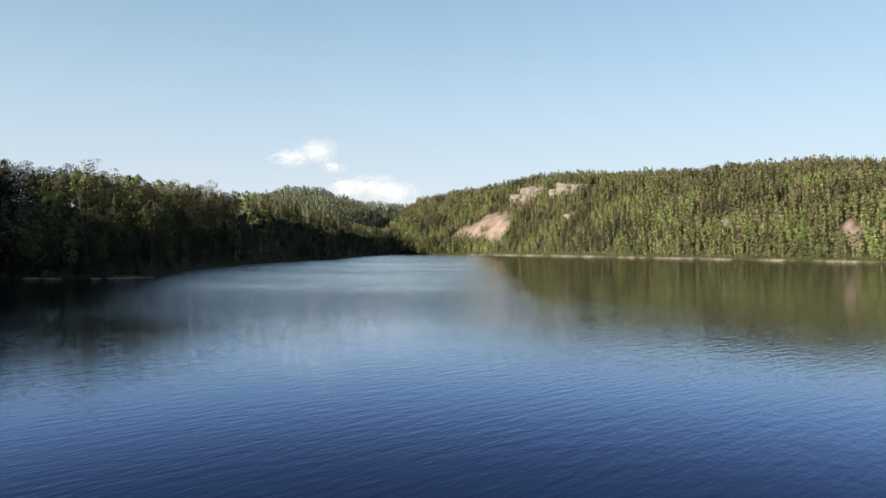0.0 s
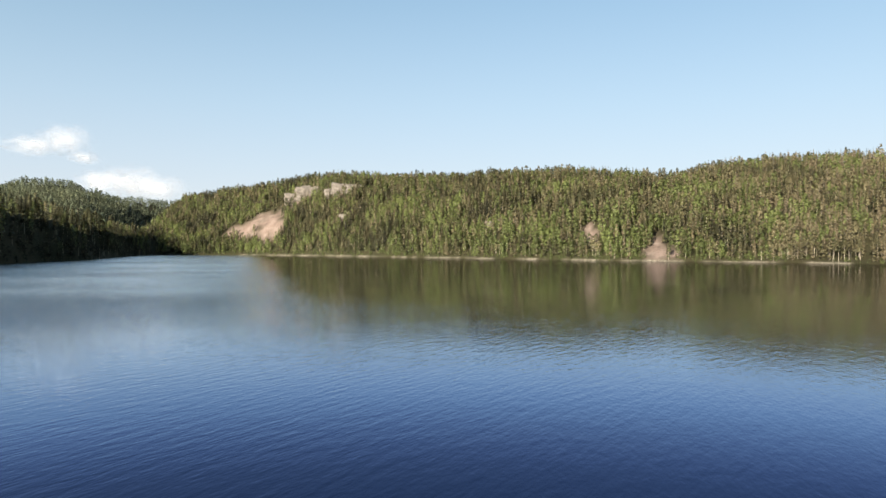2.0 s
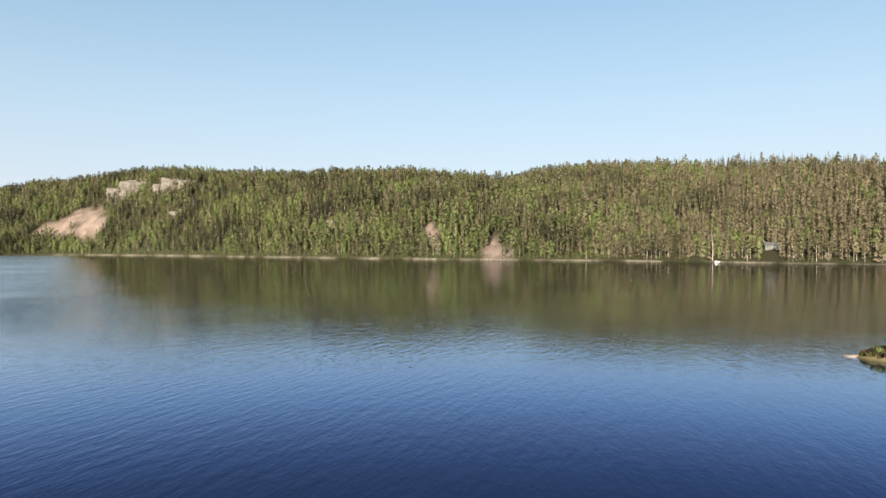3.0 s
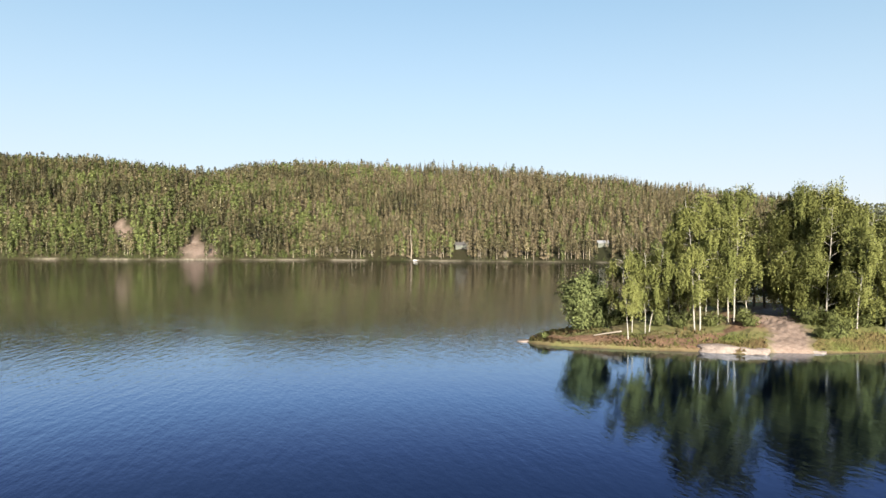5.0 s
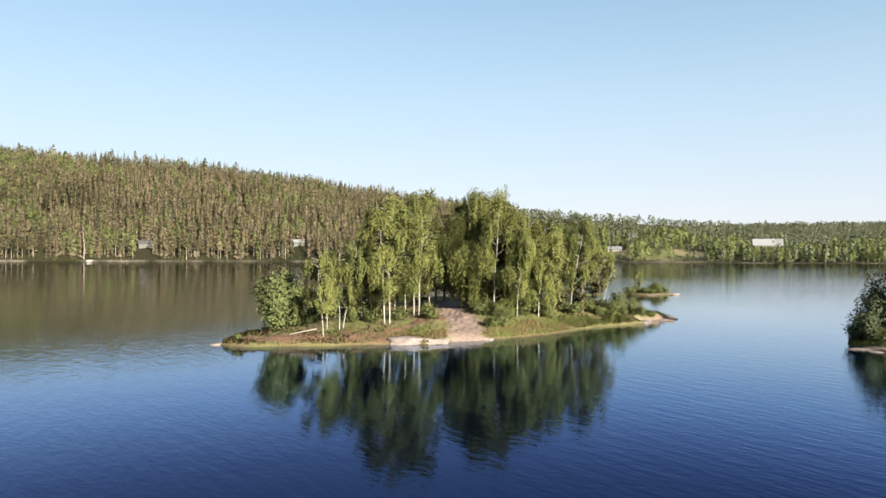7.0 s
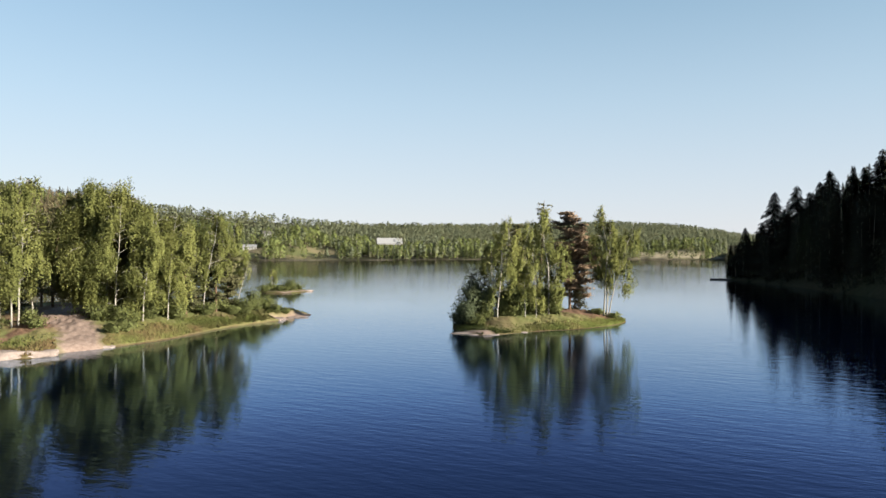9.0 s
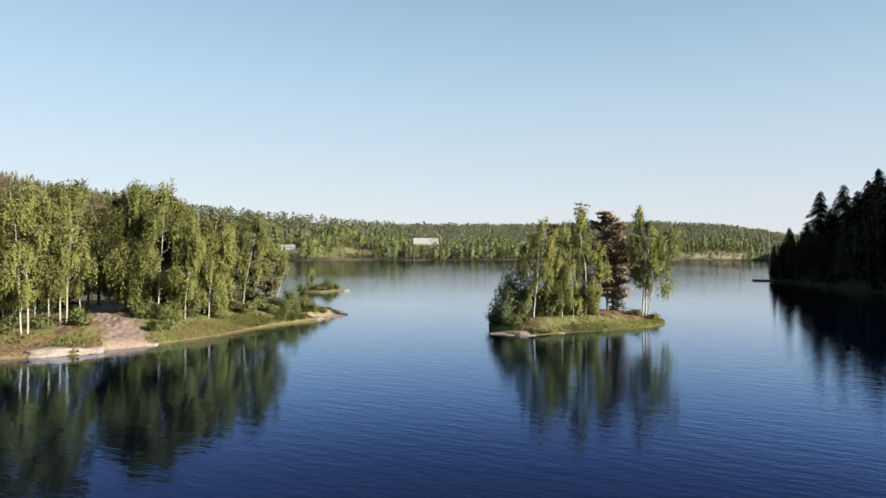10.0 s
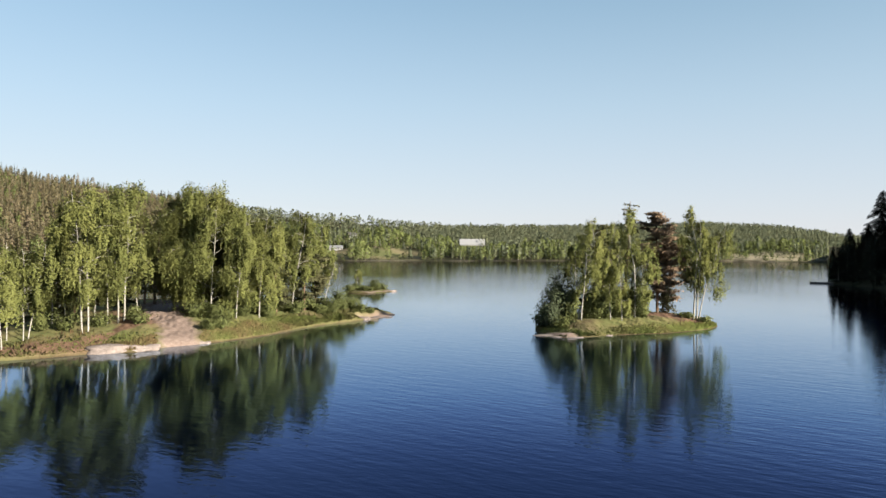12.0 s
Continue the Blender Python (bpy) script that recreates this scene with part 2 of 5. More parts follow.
    chop = node(n, "ShaderNodeMapRange", To_Min=0.02, To_Max=0.19)
    l.new(gust, chop.inputs[0])
    l.new(chop.outputs[0], gloss.inputs["Roughness"])
    return m


def plain(name, a, b, scale=3.0, rough=0.7, spec=0.3):
    m, n, l, p = material(name, rough, spec)
    f = noise_out(n, l, coords(n, l), scale, 4, 0.6)
    l.new(ramp(n, l, f, [(0.3, a), (0.7, b)]), p.inputs["Base Color"])
    bump(n, l, p, f, 0.2, 0.03)
    return m


WHITE_PAINT = plain("white_painted_boards", (0.151, 0.149, 0.142), (0.213, 0.209, 0.200))
BROWN_PAINT = plain("brown_stained_boards", (0.054, 0.036, 0.024), (0.090, 0.060, 0.039))
PALE_ROOF = plain("pale_sheet_roof", (0.151, 0.151, 0.155), (0.204, 0.204, 0.209), 0.6, 0.5)
WHITE_ROOF = plain("white_sheet_roof", (0.195, 0.195, 0.195), (0.239, 0.239, 0.235), 0.6, 0.5)
DARK_ROOF = plain("dark_roof_felt", (0.052, 0.048, 0.046), (0.080, 0.074, 0.070))
WINDOW_GLASS = plain("dark_window_glass", (0.02, 0.025, 0.03), (0.03, 0.035, 0.04), 1.0, 0.08, 0.6)
PALE_GREEN_PAINT = plain("pale_green_painted_boards", (0.065, 0.070, 0.052), (0.095, 0.100, 0.077))
GREY_WOOD = plain("grey_weathered_wood", (0.080, 0.070, 0.060), (0.150, 0.135, 0.115), 6.0)
LOG_WOOD = plain("bleached_log_wood", (0.120, 0.099, 0.075), (0.186, 0.159, 0.126), 6.0)
BOAT_PAINT = plain("white_boat_paint", (0.74, 0.74, 0.72), (0.84, 0.84, 0.82), 2.0, 0.35, 0.5)
GROUND, ISLAND, WATER = ground_material(), island_material(), water_material()


# ---- mesh helpers ----
def raw_mesh(name, verts, faces, mats, index=None, attrs=(), smooth=False):
    """A mesh from arrays; all faces have the same number of corners."""
    verts, faces = np.asarray(verts, np.float32), np.asarray(faces, np.int32)
    me = bpy.data.meshes.new(name)
    k = faces.shape[1]
    me.vertices.add(len(verts))
    me.vertices.foreach_set("co", verts.ravel())
    me.loops.add(faces.size)
    me.loops.foreach_set("vertex_index", faces.ravel())
    me.polygons.add(len(faces))
    me.polygons.foreach_set("loop_start", np.arange(0, faces.size, k, dtype=np.int32))
    for mt in mats:
        me.materials.append(mt)
    if index is not None:
        me.polygons.foreach_set("material_index", np.asarray(index, np.int32))
    me.polygons.foreach_set("use_smooth", np.full(len(faces), smooth))
    me.update(calc_edges=True)
    for key, domain, values in attrs:
        values = np.asarray(values, np.float32)
        if values.ndim == 2:
            me.attributes.new(key, "FLOAT_VECTOR", domain).data.foreach_set("vector", values.ravel())
        else:
            me.attributes.new(key, "FLOAT", domain).data.foreach_set("value", values)
    return me


def part(name, bm, mat, parent, label=""):
    me = bpy.data.meshes.new(name)
    bm.to_mesh(me)
    bm.free()
    me.materials.append(mat)
    ob = new(name, me)
    ob.parent = parent
    if label:
        ob["label"] = label
    return ob


def array_part(name, me, parent, label=""):
    ob = new(name, me)
    ob.parent = parent
    if label:
        ob["label"] = label
    return ob


def base(name, at, label, category, group="", turn=0.0):
    e = new(name)
    e.matrix_world = pose(*at, 0, 0, turn)
    e.empty_display_size = 0.3
    return tagged(e, label, category, group)


def unit(v):
    v = np.asarray(v, float)
    return v / (np.linalg.norm(v, axis=-1, keepdims=True) + 1e-9)


def spot(bearing, away):
    a = radians(bearing)
    return -math.sin(a) * away, math.cos(a) * away


def waves(x, y, size, seed, n=7):
    """Smooth noise between about -1 and 1, with features of that size."""
    g = np.random.default_rng(seed)
    out = np.zeros_like(np.asarray(x, float))
    for i in range(n):
        a, k, ph = g.uniform(0, 2 * np.pi), 2 * np.pi / (size * g.uniform(0.6, 1.7)), g.uniform(0, 2 * np.pi)
        out = out + np.sin((np.cos(a) * x + np.sin(a) * y) * k + ph)
    return out / n ** 0.5 * 0.8


# ---- the lie of the land, as bearings and distances round the middle of the lake ----
SHORE = [(-180, 110), (-155, 125), (-142, 162), (-136.3, 201), (-132.0, 236), (-131.85, 640), (-125.6, 646), (-112.5, 592), (-104, 555),
         (-95, 551), (-80, 540), (-69, 545), (-58, 565), (-53, 592), (-44, 635), (-32.6, 660), (-22.8, 766), (-14.5, 905), (-5.6, 1163),
         (-2.2, 1250), (3.9, 1300), (5.8, 1085), (8.5, 707), (16, 470), (20, 350), (23, 262), (27, 258), (32.6, 277), (45, 250), (70, 190),
         (110, 140), (150, 115), (180, 110)]
# bearing, distance of the crest, angle of its treetops from the eye, how hollow the slope is
CREST = [(-180, 280, 10, 0), (-150, 230, 9, 0), (-142, 235, 5.7, 0), (-138, 250, 3.5, 0), (-135, 262, 1.9, 0), (-132.0, 300, 1.0, 0.2),
         (-131.85, 1900, 1.5, 1), (-128.4, 2100, 2.0, 1), (-124, 2150, 2.25, 1), (-112, 2100, 2.1, 1), (-103.6, 1700, 2.15, 1), (-98.5, 1150, 2.5, 0.9), (-96.7, 1000, 2.7, 0.9),
         (-92, 980, 3.1, 0.8), (-88, 960, 3.5, 0.7), (-80, 950, 4.15, 0.5), (-76, 930, 4.7, 0.4), (-69.3, 900, 5.7, 0.3), (-62.4, 890, 6.5, 0.3),
         (-57.7, 900, 6.85, 0.3), (-51, 930, 6.95, 0.3), (-45, 950, 7.15, 0.2), (-40, 960, 6.7, 0.1), (-36.5, 960, 5.9, 0), (-32.6, 940, 6.4, 0),
         (-28.5, 980, 6.6, 0), (-22.8, 1060, 6.5, 0), (-18.7, 1120, 6.25, 0), (-14.4, 1180, 6.25, 0), (-10, 1280, 6.35, 0), (-6.3, 1400, 5.9, 0),
         (-4, 1450, 5.25, 0), (-0.7, 1550, 4.8, 0.1), (2.1, 1650, 4.1, 0.3), (3.9, 1500, 2.6, 0.3), (5.2, 1300, 1.7, 0.3), (6.7, 1080, 2.0, 0.2),
         (9.7, 800, 2.9, 0), (13, 640, 3.8, 0), (16, 540, 4.4, 0), (20, 450, 4.7, 0), (23.6, 350, 4.7, 0), (27, 340, 5.2, 0), (32.6, 360, 5.6, 0),
         # bearings 57 to 95: unseen crest, its height set to shade the left point
         (45, 350, 9, 0), (57, 330, 14.4, 0), (75, 330, 17.6, 0), (95, 330, 15.4, 0), (112, 320, 14, 0), (150, 300, 11, 0), (180, 280, 10, 0)]
# the sunny hills behind the end of the lake: bearing, distance, angle of their treetops
BACK = [(-141, 1900, 0.3), (-131.5, 1900, 1.55), (-3, 1800, 1), (0, 1850, 4.2), (2.1, 1900, 4.0), (3.9, 1950, 3.85), (6.7, 1950, 3.95), (8.8, 1900, 4.3), (9.3, 1900, 4.4), (13, 1850, 4.6), (16, 1700, 4.2), (19, 1500, 1)]
TREE_TOP = 15.5
_sh, _cr, _bk = np.array(SHORE, float), np.array(CREST, float), np.array(BACK, float)


def shore(b):
    return np.interp(b, _sh[:, 0], _sh[:, 1])


def crest(b):
    return np.interp(b, _cr[:, 0], _cr[:, 1])


def ground(b, r):
    """Height of the land at a bearing and distance."""
    b, r = np.asarray(b, float), np.asarray(r, float)
    rs, rc = shore(b), crest(b)
    top = EYE_Z + rc * np.tan(np.radians(np.interp(b, _cr[:, 0], _cr[:, 2]))) - TREE_TOP
    top = np.maximum(top, 2.0)
    hollow = np.interp(b, _cr[:, 0], _cr[:, 3])
    s = np.clip((r - rs) / (rc - rs), 0, 1)
    rise = (1 - hollow) * (1 - (1 - s) ** 1.45) + hollow * s ** 1.7
    x, y = -np.sin(np.radians(b)) * r, np.cos(np.radians(b)) * r
    fade = np.clip((r - rs) / 60, 0, 1)
    z = top * rise + fade * (waves(x, y, 90, 3) * 2.2 + waves(x, y, 35, 4) * 1.0)
    z = z + 0.9 * (1 - np.exp(-np.clip(r - rs, 0, None) / 4))
    past = np.clip((r - rc) / 1600, 0, 1)
    z = z * (1 - 0.55 * past)
    rb = np.interp(b, _bk[:, 0], _bk[:, 1])
    zb = EYE_Z + rb * np.tan(np.radians(np.interp(b, _bk[:, 0], _bk[:, 2]))) - TREE_TOP
    u = np.clip((r - rc * 1.02) / np.maximum(rb - rc * 1.02, 50), 0, 1)
    hills = np.where(b < -100, u ** 2.2, 1 - (1 - u) ** 1.3) * zb * (1 + 0.05 * waves(x, y, 160, 6)) * np.clip(1 - (r - rb) / 1500, 0.2, 1)
    z = np.where(((b > -3) & (b < 19)) | ((b > -140) & (b < -131.8)), np.maximum(z, hills), z)
    far = np.exp(-(((b - 11.3) / 2.0) ** 8 + ((r - 1880) / 170) ** 2))
    z = z + far * 19 * (1 + 0.06 * waves(x, y, 60, 5))
    z = z + 6.5 * np.exp(-(((b + 105.25) / 2.6) ** 4 + ((r - 850) / 70) ** 2))
    z = z + 4.5 * np.exp(-(((b + 128.0) / 4.5) ** 4 + ((r - 765) / 70) ** 2)) + 6.5 * np.exp(-(((b + 97.0) / 5.5) ** 4 + ((r - 715) / 75) ** 2))
    deep = np.clip((rs - r) * 0.12, 0, 7)
    return np.where(r < rs, -deep - 0.05, z)


def ground_at(bearing, away):
    return float(ground(bearing, away))


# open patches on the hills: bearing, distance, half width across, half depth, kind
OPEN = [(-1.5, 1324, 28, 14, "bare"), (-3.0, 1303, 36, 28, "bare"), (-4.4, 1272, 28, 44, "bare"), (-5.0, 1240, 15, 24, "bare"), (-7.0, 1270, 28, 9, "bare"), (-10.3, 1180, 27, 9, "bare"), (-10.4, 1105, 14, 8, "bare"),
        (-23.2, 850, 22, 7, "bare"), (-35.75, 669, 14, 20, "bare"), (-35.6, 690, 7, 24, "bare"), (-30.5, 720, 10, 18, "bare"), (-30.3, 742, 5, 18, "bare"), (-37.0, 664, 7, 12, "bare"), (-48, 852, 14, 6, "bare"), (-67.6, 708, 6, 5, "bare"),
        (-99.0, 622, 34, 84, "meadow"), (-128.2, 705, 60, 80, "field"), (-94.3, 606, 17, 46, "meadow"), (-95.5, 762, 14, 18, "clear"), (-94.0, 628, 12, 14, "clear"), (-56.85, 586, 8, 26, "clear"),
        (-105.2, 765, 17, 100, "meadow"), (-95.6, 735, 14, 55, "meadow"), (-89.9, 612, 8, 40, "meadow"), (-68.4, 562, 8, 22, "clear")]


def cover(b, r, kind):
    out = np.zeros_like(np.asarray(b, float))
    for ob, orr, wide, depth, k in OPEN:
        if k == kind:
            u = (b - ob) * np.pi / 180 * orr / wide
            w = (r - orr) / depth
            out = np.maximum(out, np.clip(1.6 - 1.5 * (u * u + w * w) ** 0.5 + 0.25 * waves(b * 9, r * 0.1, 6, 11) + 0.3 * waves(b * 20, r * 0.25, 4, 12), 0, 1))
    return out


# ---- land, lake ----
def build_land():
    b = np.concatenate([np.arange(-180, -145, 1.5), np.arange(-145, -132.2, 0.4), [-132.0, -131.85], np.arange(-131.6, 36, 0.4), np.arange(36, 180.1, 1.5)])
    b[-1] = 180
    near = np.array([-150.0, -60, -25, -8, -2, 0, 0.8, 1.6, 2.6, 4, 7, 11, 17, 25, 35])
    rows = []
    for u in (0.0, 0.2, 0.4):
        rows.append(shore(b) * u)
    sh, cr = shore(b), crest(b)
    for o in near:
        rows.append(sh + np.where(o < 0, np.maximum(o, -0.5 * sh), np.minimum(o, 0.25 * (cr - sh) * o / 35)))
    for u in np.linspace(0, 1, 30)[1:]:
        rows.append(rows[17] + (cr - rows[17]) * u)
    for u in np.linspace(0, 1, 22)[1:]:
        rows.append(cr + (4900 - cr) * u ** 1.6)
    r = np.array(rows)
    bb = np.broadcast_to(b, r.shape)
    z = ground(bb, r)
    # the headland stands in front of the far shore: the sheet is cut there and its two edges overlap
    cut = int(np.argmin(np.abs(b + 132.0)))
    place = np.where(np.arange(len(b)) == cut, -131.86, b)
    x, y = -np.sin(np.radians(place)) * r, np.cos(np.radians(place)) * r
    n, k = r.shape
    i = np.arange(n * k).reshape(n, k)
    f = np.stack([i[:-1, :-1], i[:-1, 1:], i[1:, 1:], i[1:, :-1]], -1)
    f = np.delete(f, cut, axis=1).reshape(-1, 4)
    off = r - shore(bb)
    beach = np.clip(1.3 - np.abs(off - 0.9) / 1.5, 0, 1) * np.clip((1 - bb) / 4, 0, 1) * np.clip((bb + 131) / 2, 0, 1) * np.clip(0.35 + 0.55 * waves(x, y, 45, 8) + 0.4 * waves(x, y, 14, 9), 0, 0.9)
    me = raw_mesh("ground", np.stack([x, y, z], -1).reshape(-1, 3), f[:, ::-1], [GROUND], smooth=True,
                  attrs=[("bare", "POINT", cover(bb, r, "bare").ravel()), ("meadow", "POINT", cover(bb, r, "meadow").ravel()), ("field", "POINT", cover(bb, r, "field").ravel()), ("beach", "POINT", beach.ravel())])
    tagged(new("ground", me), "wooded hills and lake bed with earth, scree and meadow patches", "ground", kind="structure")


build_land()
bm = bmesh.new()
bmesh.ops.create_circle(bm, cap_ends=True, segments=96, radius=2300)
me = bpy.data.meshes.new("water")
bm.to_mesh(me)
bm.free()
me.materials.append(WATER)
tagged(new("water", me), "dark blue lake water with light wind ripples", "lake", kind="structure")


# ---- far woods ----
def shards(points, size, rng, droop=0.0, facing=0.5):
    """One small ragged triangle at each point, lying more or less along the outside of the crown."""
    n = len(points)
    out = points * np.array([1.0, 1.0, 0.0])
    out /= np.linalg.norm(out, axis=1, keepdims=True) + 1e-6
    nor = out + np.array([0, 0, facing]) + rng.normal(0, 0.45, (n, 3))
    nor /= np.linalg.norm(nor, axis=1, keepdims=True)
    a = np.cross(nor, rng.normal(size=(n, 3)))
    a /= np.linalg.norm(a, axis=1, keepdims=True)
    b = np.cross(nor, a)
    s = np.asarray(size).reshape(-1, 1)
    turn = np.array([0.0, 2.1, 4.2])
    v = [points + (a * math.cos(t) + b * math.sin(t)) * s * rng.uniform(0.65, 1.3, (n, 1)) for t in turn]
    v = np.stack(v, 1)
    v[:, 0, 2] -= droop
    return v.reshape(-1, 3), np.arange(3 * n).reshape(-1, 3)


def post(height, radius, sides=3, z0=-0.03):
    a = np.arange(sides) * 2 * np.pi / sides
    low = np.stack([np.cos(a) * radius, np.sin(a) * radius, np.full(sides, z0)], 1)
    v = np.concatenate([low, [[0, 0, height]]])
    return v, np.array([(i, (i + 1) % sides, sides) for i in range(sides)])


def conifer_way(v, rng):
    """Outward direction of the boughs round a stem, a little ruffled."""
    return unit(unit(v * np.array([1, 1, 0])) * 0.7 + np.array([0, 0, 0.3]) + rng.normal(0, 0.1, v.shape))


def spruce_shape(rng, n, spread=0.35):
    """A spruce 1 high: drooping boughs in rough whorls round a thin stem."""
    vs, fs, k = [], [], 0
    h = np.sort(rng.uniform(0.10, 0.97, n) ** 0.9)
    a = rng.uniform(0, 2 * np.pi, n)
    for hi, ai in zip(h, a):
        rad = (0.18 * (1 - hi) ** 0.85 + 0.012) * rng.uniform(0.7, 1.2)
        w = spread * (1 + rng.random())
        dz = 0.05 * (1 - hi) + 0.015
        vs += [(0, 0, hi + 0.03), (rad * math.cos(ai - w), rad * math.sin(ai - w), hi - dz * rng.uniform(0.4, 1.5)),
               (rad * math.cos(ai + w), rad * math.sin(ai + w), hi - dz * rng.uniform(0.4, 1.5))]
        fs.append((k, k + 1, k + 2))
        k += 3
    tv, tf = post(1.0, 0.009)
    v = np.array(vs + list(map(tuple, tv)))
    return v, np.array(fs + [tuple(f + k) for f in tf]), np.array([0] * n + [1] * len(tf)), conifer_way(v, rng)


def pine_shape(rng, n, low=0.42, wide=0.15, size=0.062, m=8):
    """A pine 1 high: rounded clumps of needles on the upper part of a bare stem."""
    hub = np.stack([rng.normal(0, wide * 0.45, m), rng.normal(0, wide * 0.45, m), np.linspace(low + 0.05, 0.93, m)], 1)
    taper = np.interp(hub[:, 2], [low, 0.7, 1], [0.85, 1.0, 0.5])
    pick = rng.integers(0, m, n)
    ball = rng.normal(size=(n, 3))
    ball /= np.linalg.norm(ball, axis=1, keepdims=True)
    ball *= rng.uniform(0.6, 1.05, (n, 1))
    pts = ball * np.array([wide * 0.72, wide * 0.72, 0.062])
    v, f = shards(pts, np.full(n, size), rng, 0.0, 0.8)
    v = v.reshape(n, 3, 3) * np.stack([taper[pick], taper[pick], np.ones(n)], 1)[:, None] + hub[pick][:, None]
    tv, tf = post(0.93, 0.011)
    way = unit(np.repeat(ball + 0.5 * (hub[pick] - [0, 0, 0.6]) + [0, 0, 0.25], 3, axis=0) + rng.normal(0, 0.22, (3 * n, 3)))
    return np.concatenate([v.reshape(-1, 3), tv]), np.concatenate([f, tf + 3 * n]), np.array([0] * n + [1] * len(tf)), np.concatenate([way, unit(tv * [1, 1, 0.01])])


def birch_shape(rng, n, low=0.14, wide=0.17, size=0.058):
    h = rng.uniform(low, 1.0, n)
    rad = wide * np.clip(np.interp(h, [low, 0.35, 0.6, 0.85, 1.0], [0.5, 1.0, 0.95, 0.6, 0.12]), 0, 1)
    a, q = rng.uniform(0, 2 * np.pi, n), rng.uniform(0.45, 1.0, n) ** 0.5
    uneven = 1 + 0.25 * np.sin(a * 3 + h * 9)
    pts = np.stack([np.cos(a) * rad * q * uneven, np.sin(a) * rad * q * uneven, h], 1)
    v, f = shards(pts, np.full(n, size), rng, 0.02, 0.6)
    tv, tf = post(0.9, 0.008)
    way = unit(v * [0.8 / wide, 0.8 / wide, 0.3] + [0, 0, 0.12] + np.repeat(rng.normal(0, 0.12, (n, 3)), 3, axis=0))
    return np.concatenate([v, tv]), np.concatenate([f, tf + len(v)]), np.array([0] * n + [1] * len(tf)), np.concatenate([way, unit(tv * [1, 1, 0.01])])


def plant_woods(name, shapes, spots, heights, widths, tones, mats, label, rng):
    V, F, M, T, W, at = [], [], [], [], [], 0
    pick = rng.integers(0, len(shapes), len(spots))
    for s, (v, f, m, way) in enumerate(shapes):
        q = np.flatnonzero(pick == s)
        if not len(q):
            continue
        a = rng.uniform(0, 2 * np.pi, len(q))
        h, w = heights[q][:, None], (heights[q] * widths[q])[:, None]
        x = (np.cos(a)[:, None] * v[:, 0] - np.sin(a)[:, None] * v[:, 1]) * w + v[:, 2] * h * rng.normal(0, 0.02, (len(q), 1))
        y = (np.sin(a)[:, None] * v[:, 0] + np.cos(a)[:, None] * v[:, 1]) * w
        p = np.stack([x, y, v[:, 2] * h], -1) + spots[q][:, None, :]
        V.append(p.reshape(-1, 3))
        wx = np.cos(a)[:, None] * way[:, 0] - np.sin(a)[:, None] * way[:, 1]
        wy = np.sin(a)[:, None] * way[:, 0] + np.cos(a)[:, None] * way[:, 1]
        W.append(np.stack([wx, wy, np.broadcast_to(way[:, 2], wx.shape)], -1).reshape(-1, 3))
        F.append((f[None] + (np.arange(len(q)) * len(v))[:, None, None] + at).reshape(-1, 3))
        M.append(np.tile(m, len(q)))
        T.append(np.repeat(tones[q], len(f)))
        at += len(q) * len(v)
    me = raw_mesh(name, np.concatenate(V), np.concatenate(F), mats, np.concatenate(M), [("tone", "FACE", np.concatenate(T)), ("soft", "POINT", np.concatenate(W))])
    return tagged(new(name, me), label, "forest", kind="stuff")


def scatter(b0, b1, first, last, gap, rng, past=40):
    """Random spots between the shore and a little past the crest: bearing, distance, x, y, z."""
    bm_ = 0.5 * (b0 + b1)
    span = radians(b1 - b0)
    bs = np.linspace(b0, b1, 60)
    rs, rc = shore(bs), crest(bs)
    n = int(span * np.mean(((rc + past) ** 2 - (rs + first) ** 2) / 2) / gap ** 2 * 1.6)
    b = rng.uniform(b0, b1, n)
    lo, hi = shore(b) + first, np.minimum(crest(b) + past, shore(b) + last)
    rmax = float((crest(bs) + past).max())
    r = np.sqrt(rng.uniform(0, 1, n) * (hi ** 2 - lo ** 2) + lo ** 2)
    keep = rng.uniform(0, 1, n) < np.clip((hi ** 2 - lo ** 2) / np.mean((rc + past) ** 2 - (rs + first) ** 2) / 1.6, 0, 1)
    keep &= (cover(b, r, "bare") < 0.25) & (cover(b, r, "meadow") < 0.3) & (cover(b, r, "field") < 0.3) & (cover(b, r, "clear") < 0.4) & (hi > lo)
    b, r = b[keep], r[keep]
    x, y = -np.sin(np.radians(b)) * r, np.cos(np.radians(b)) * r
    return b, r, np.stack([x, y, ground(b, r) - 0.2], 1)


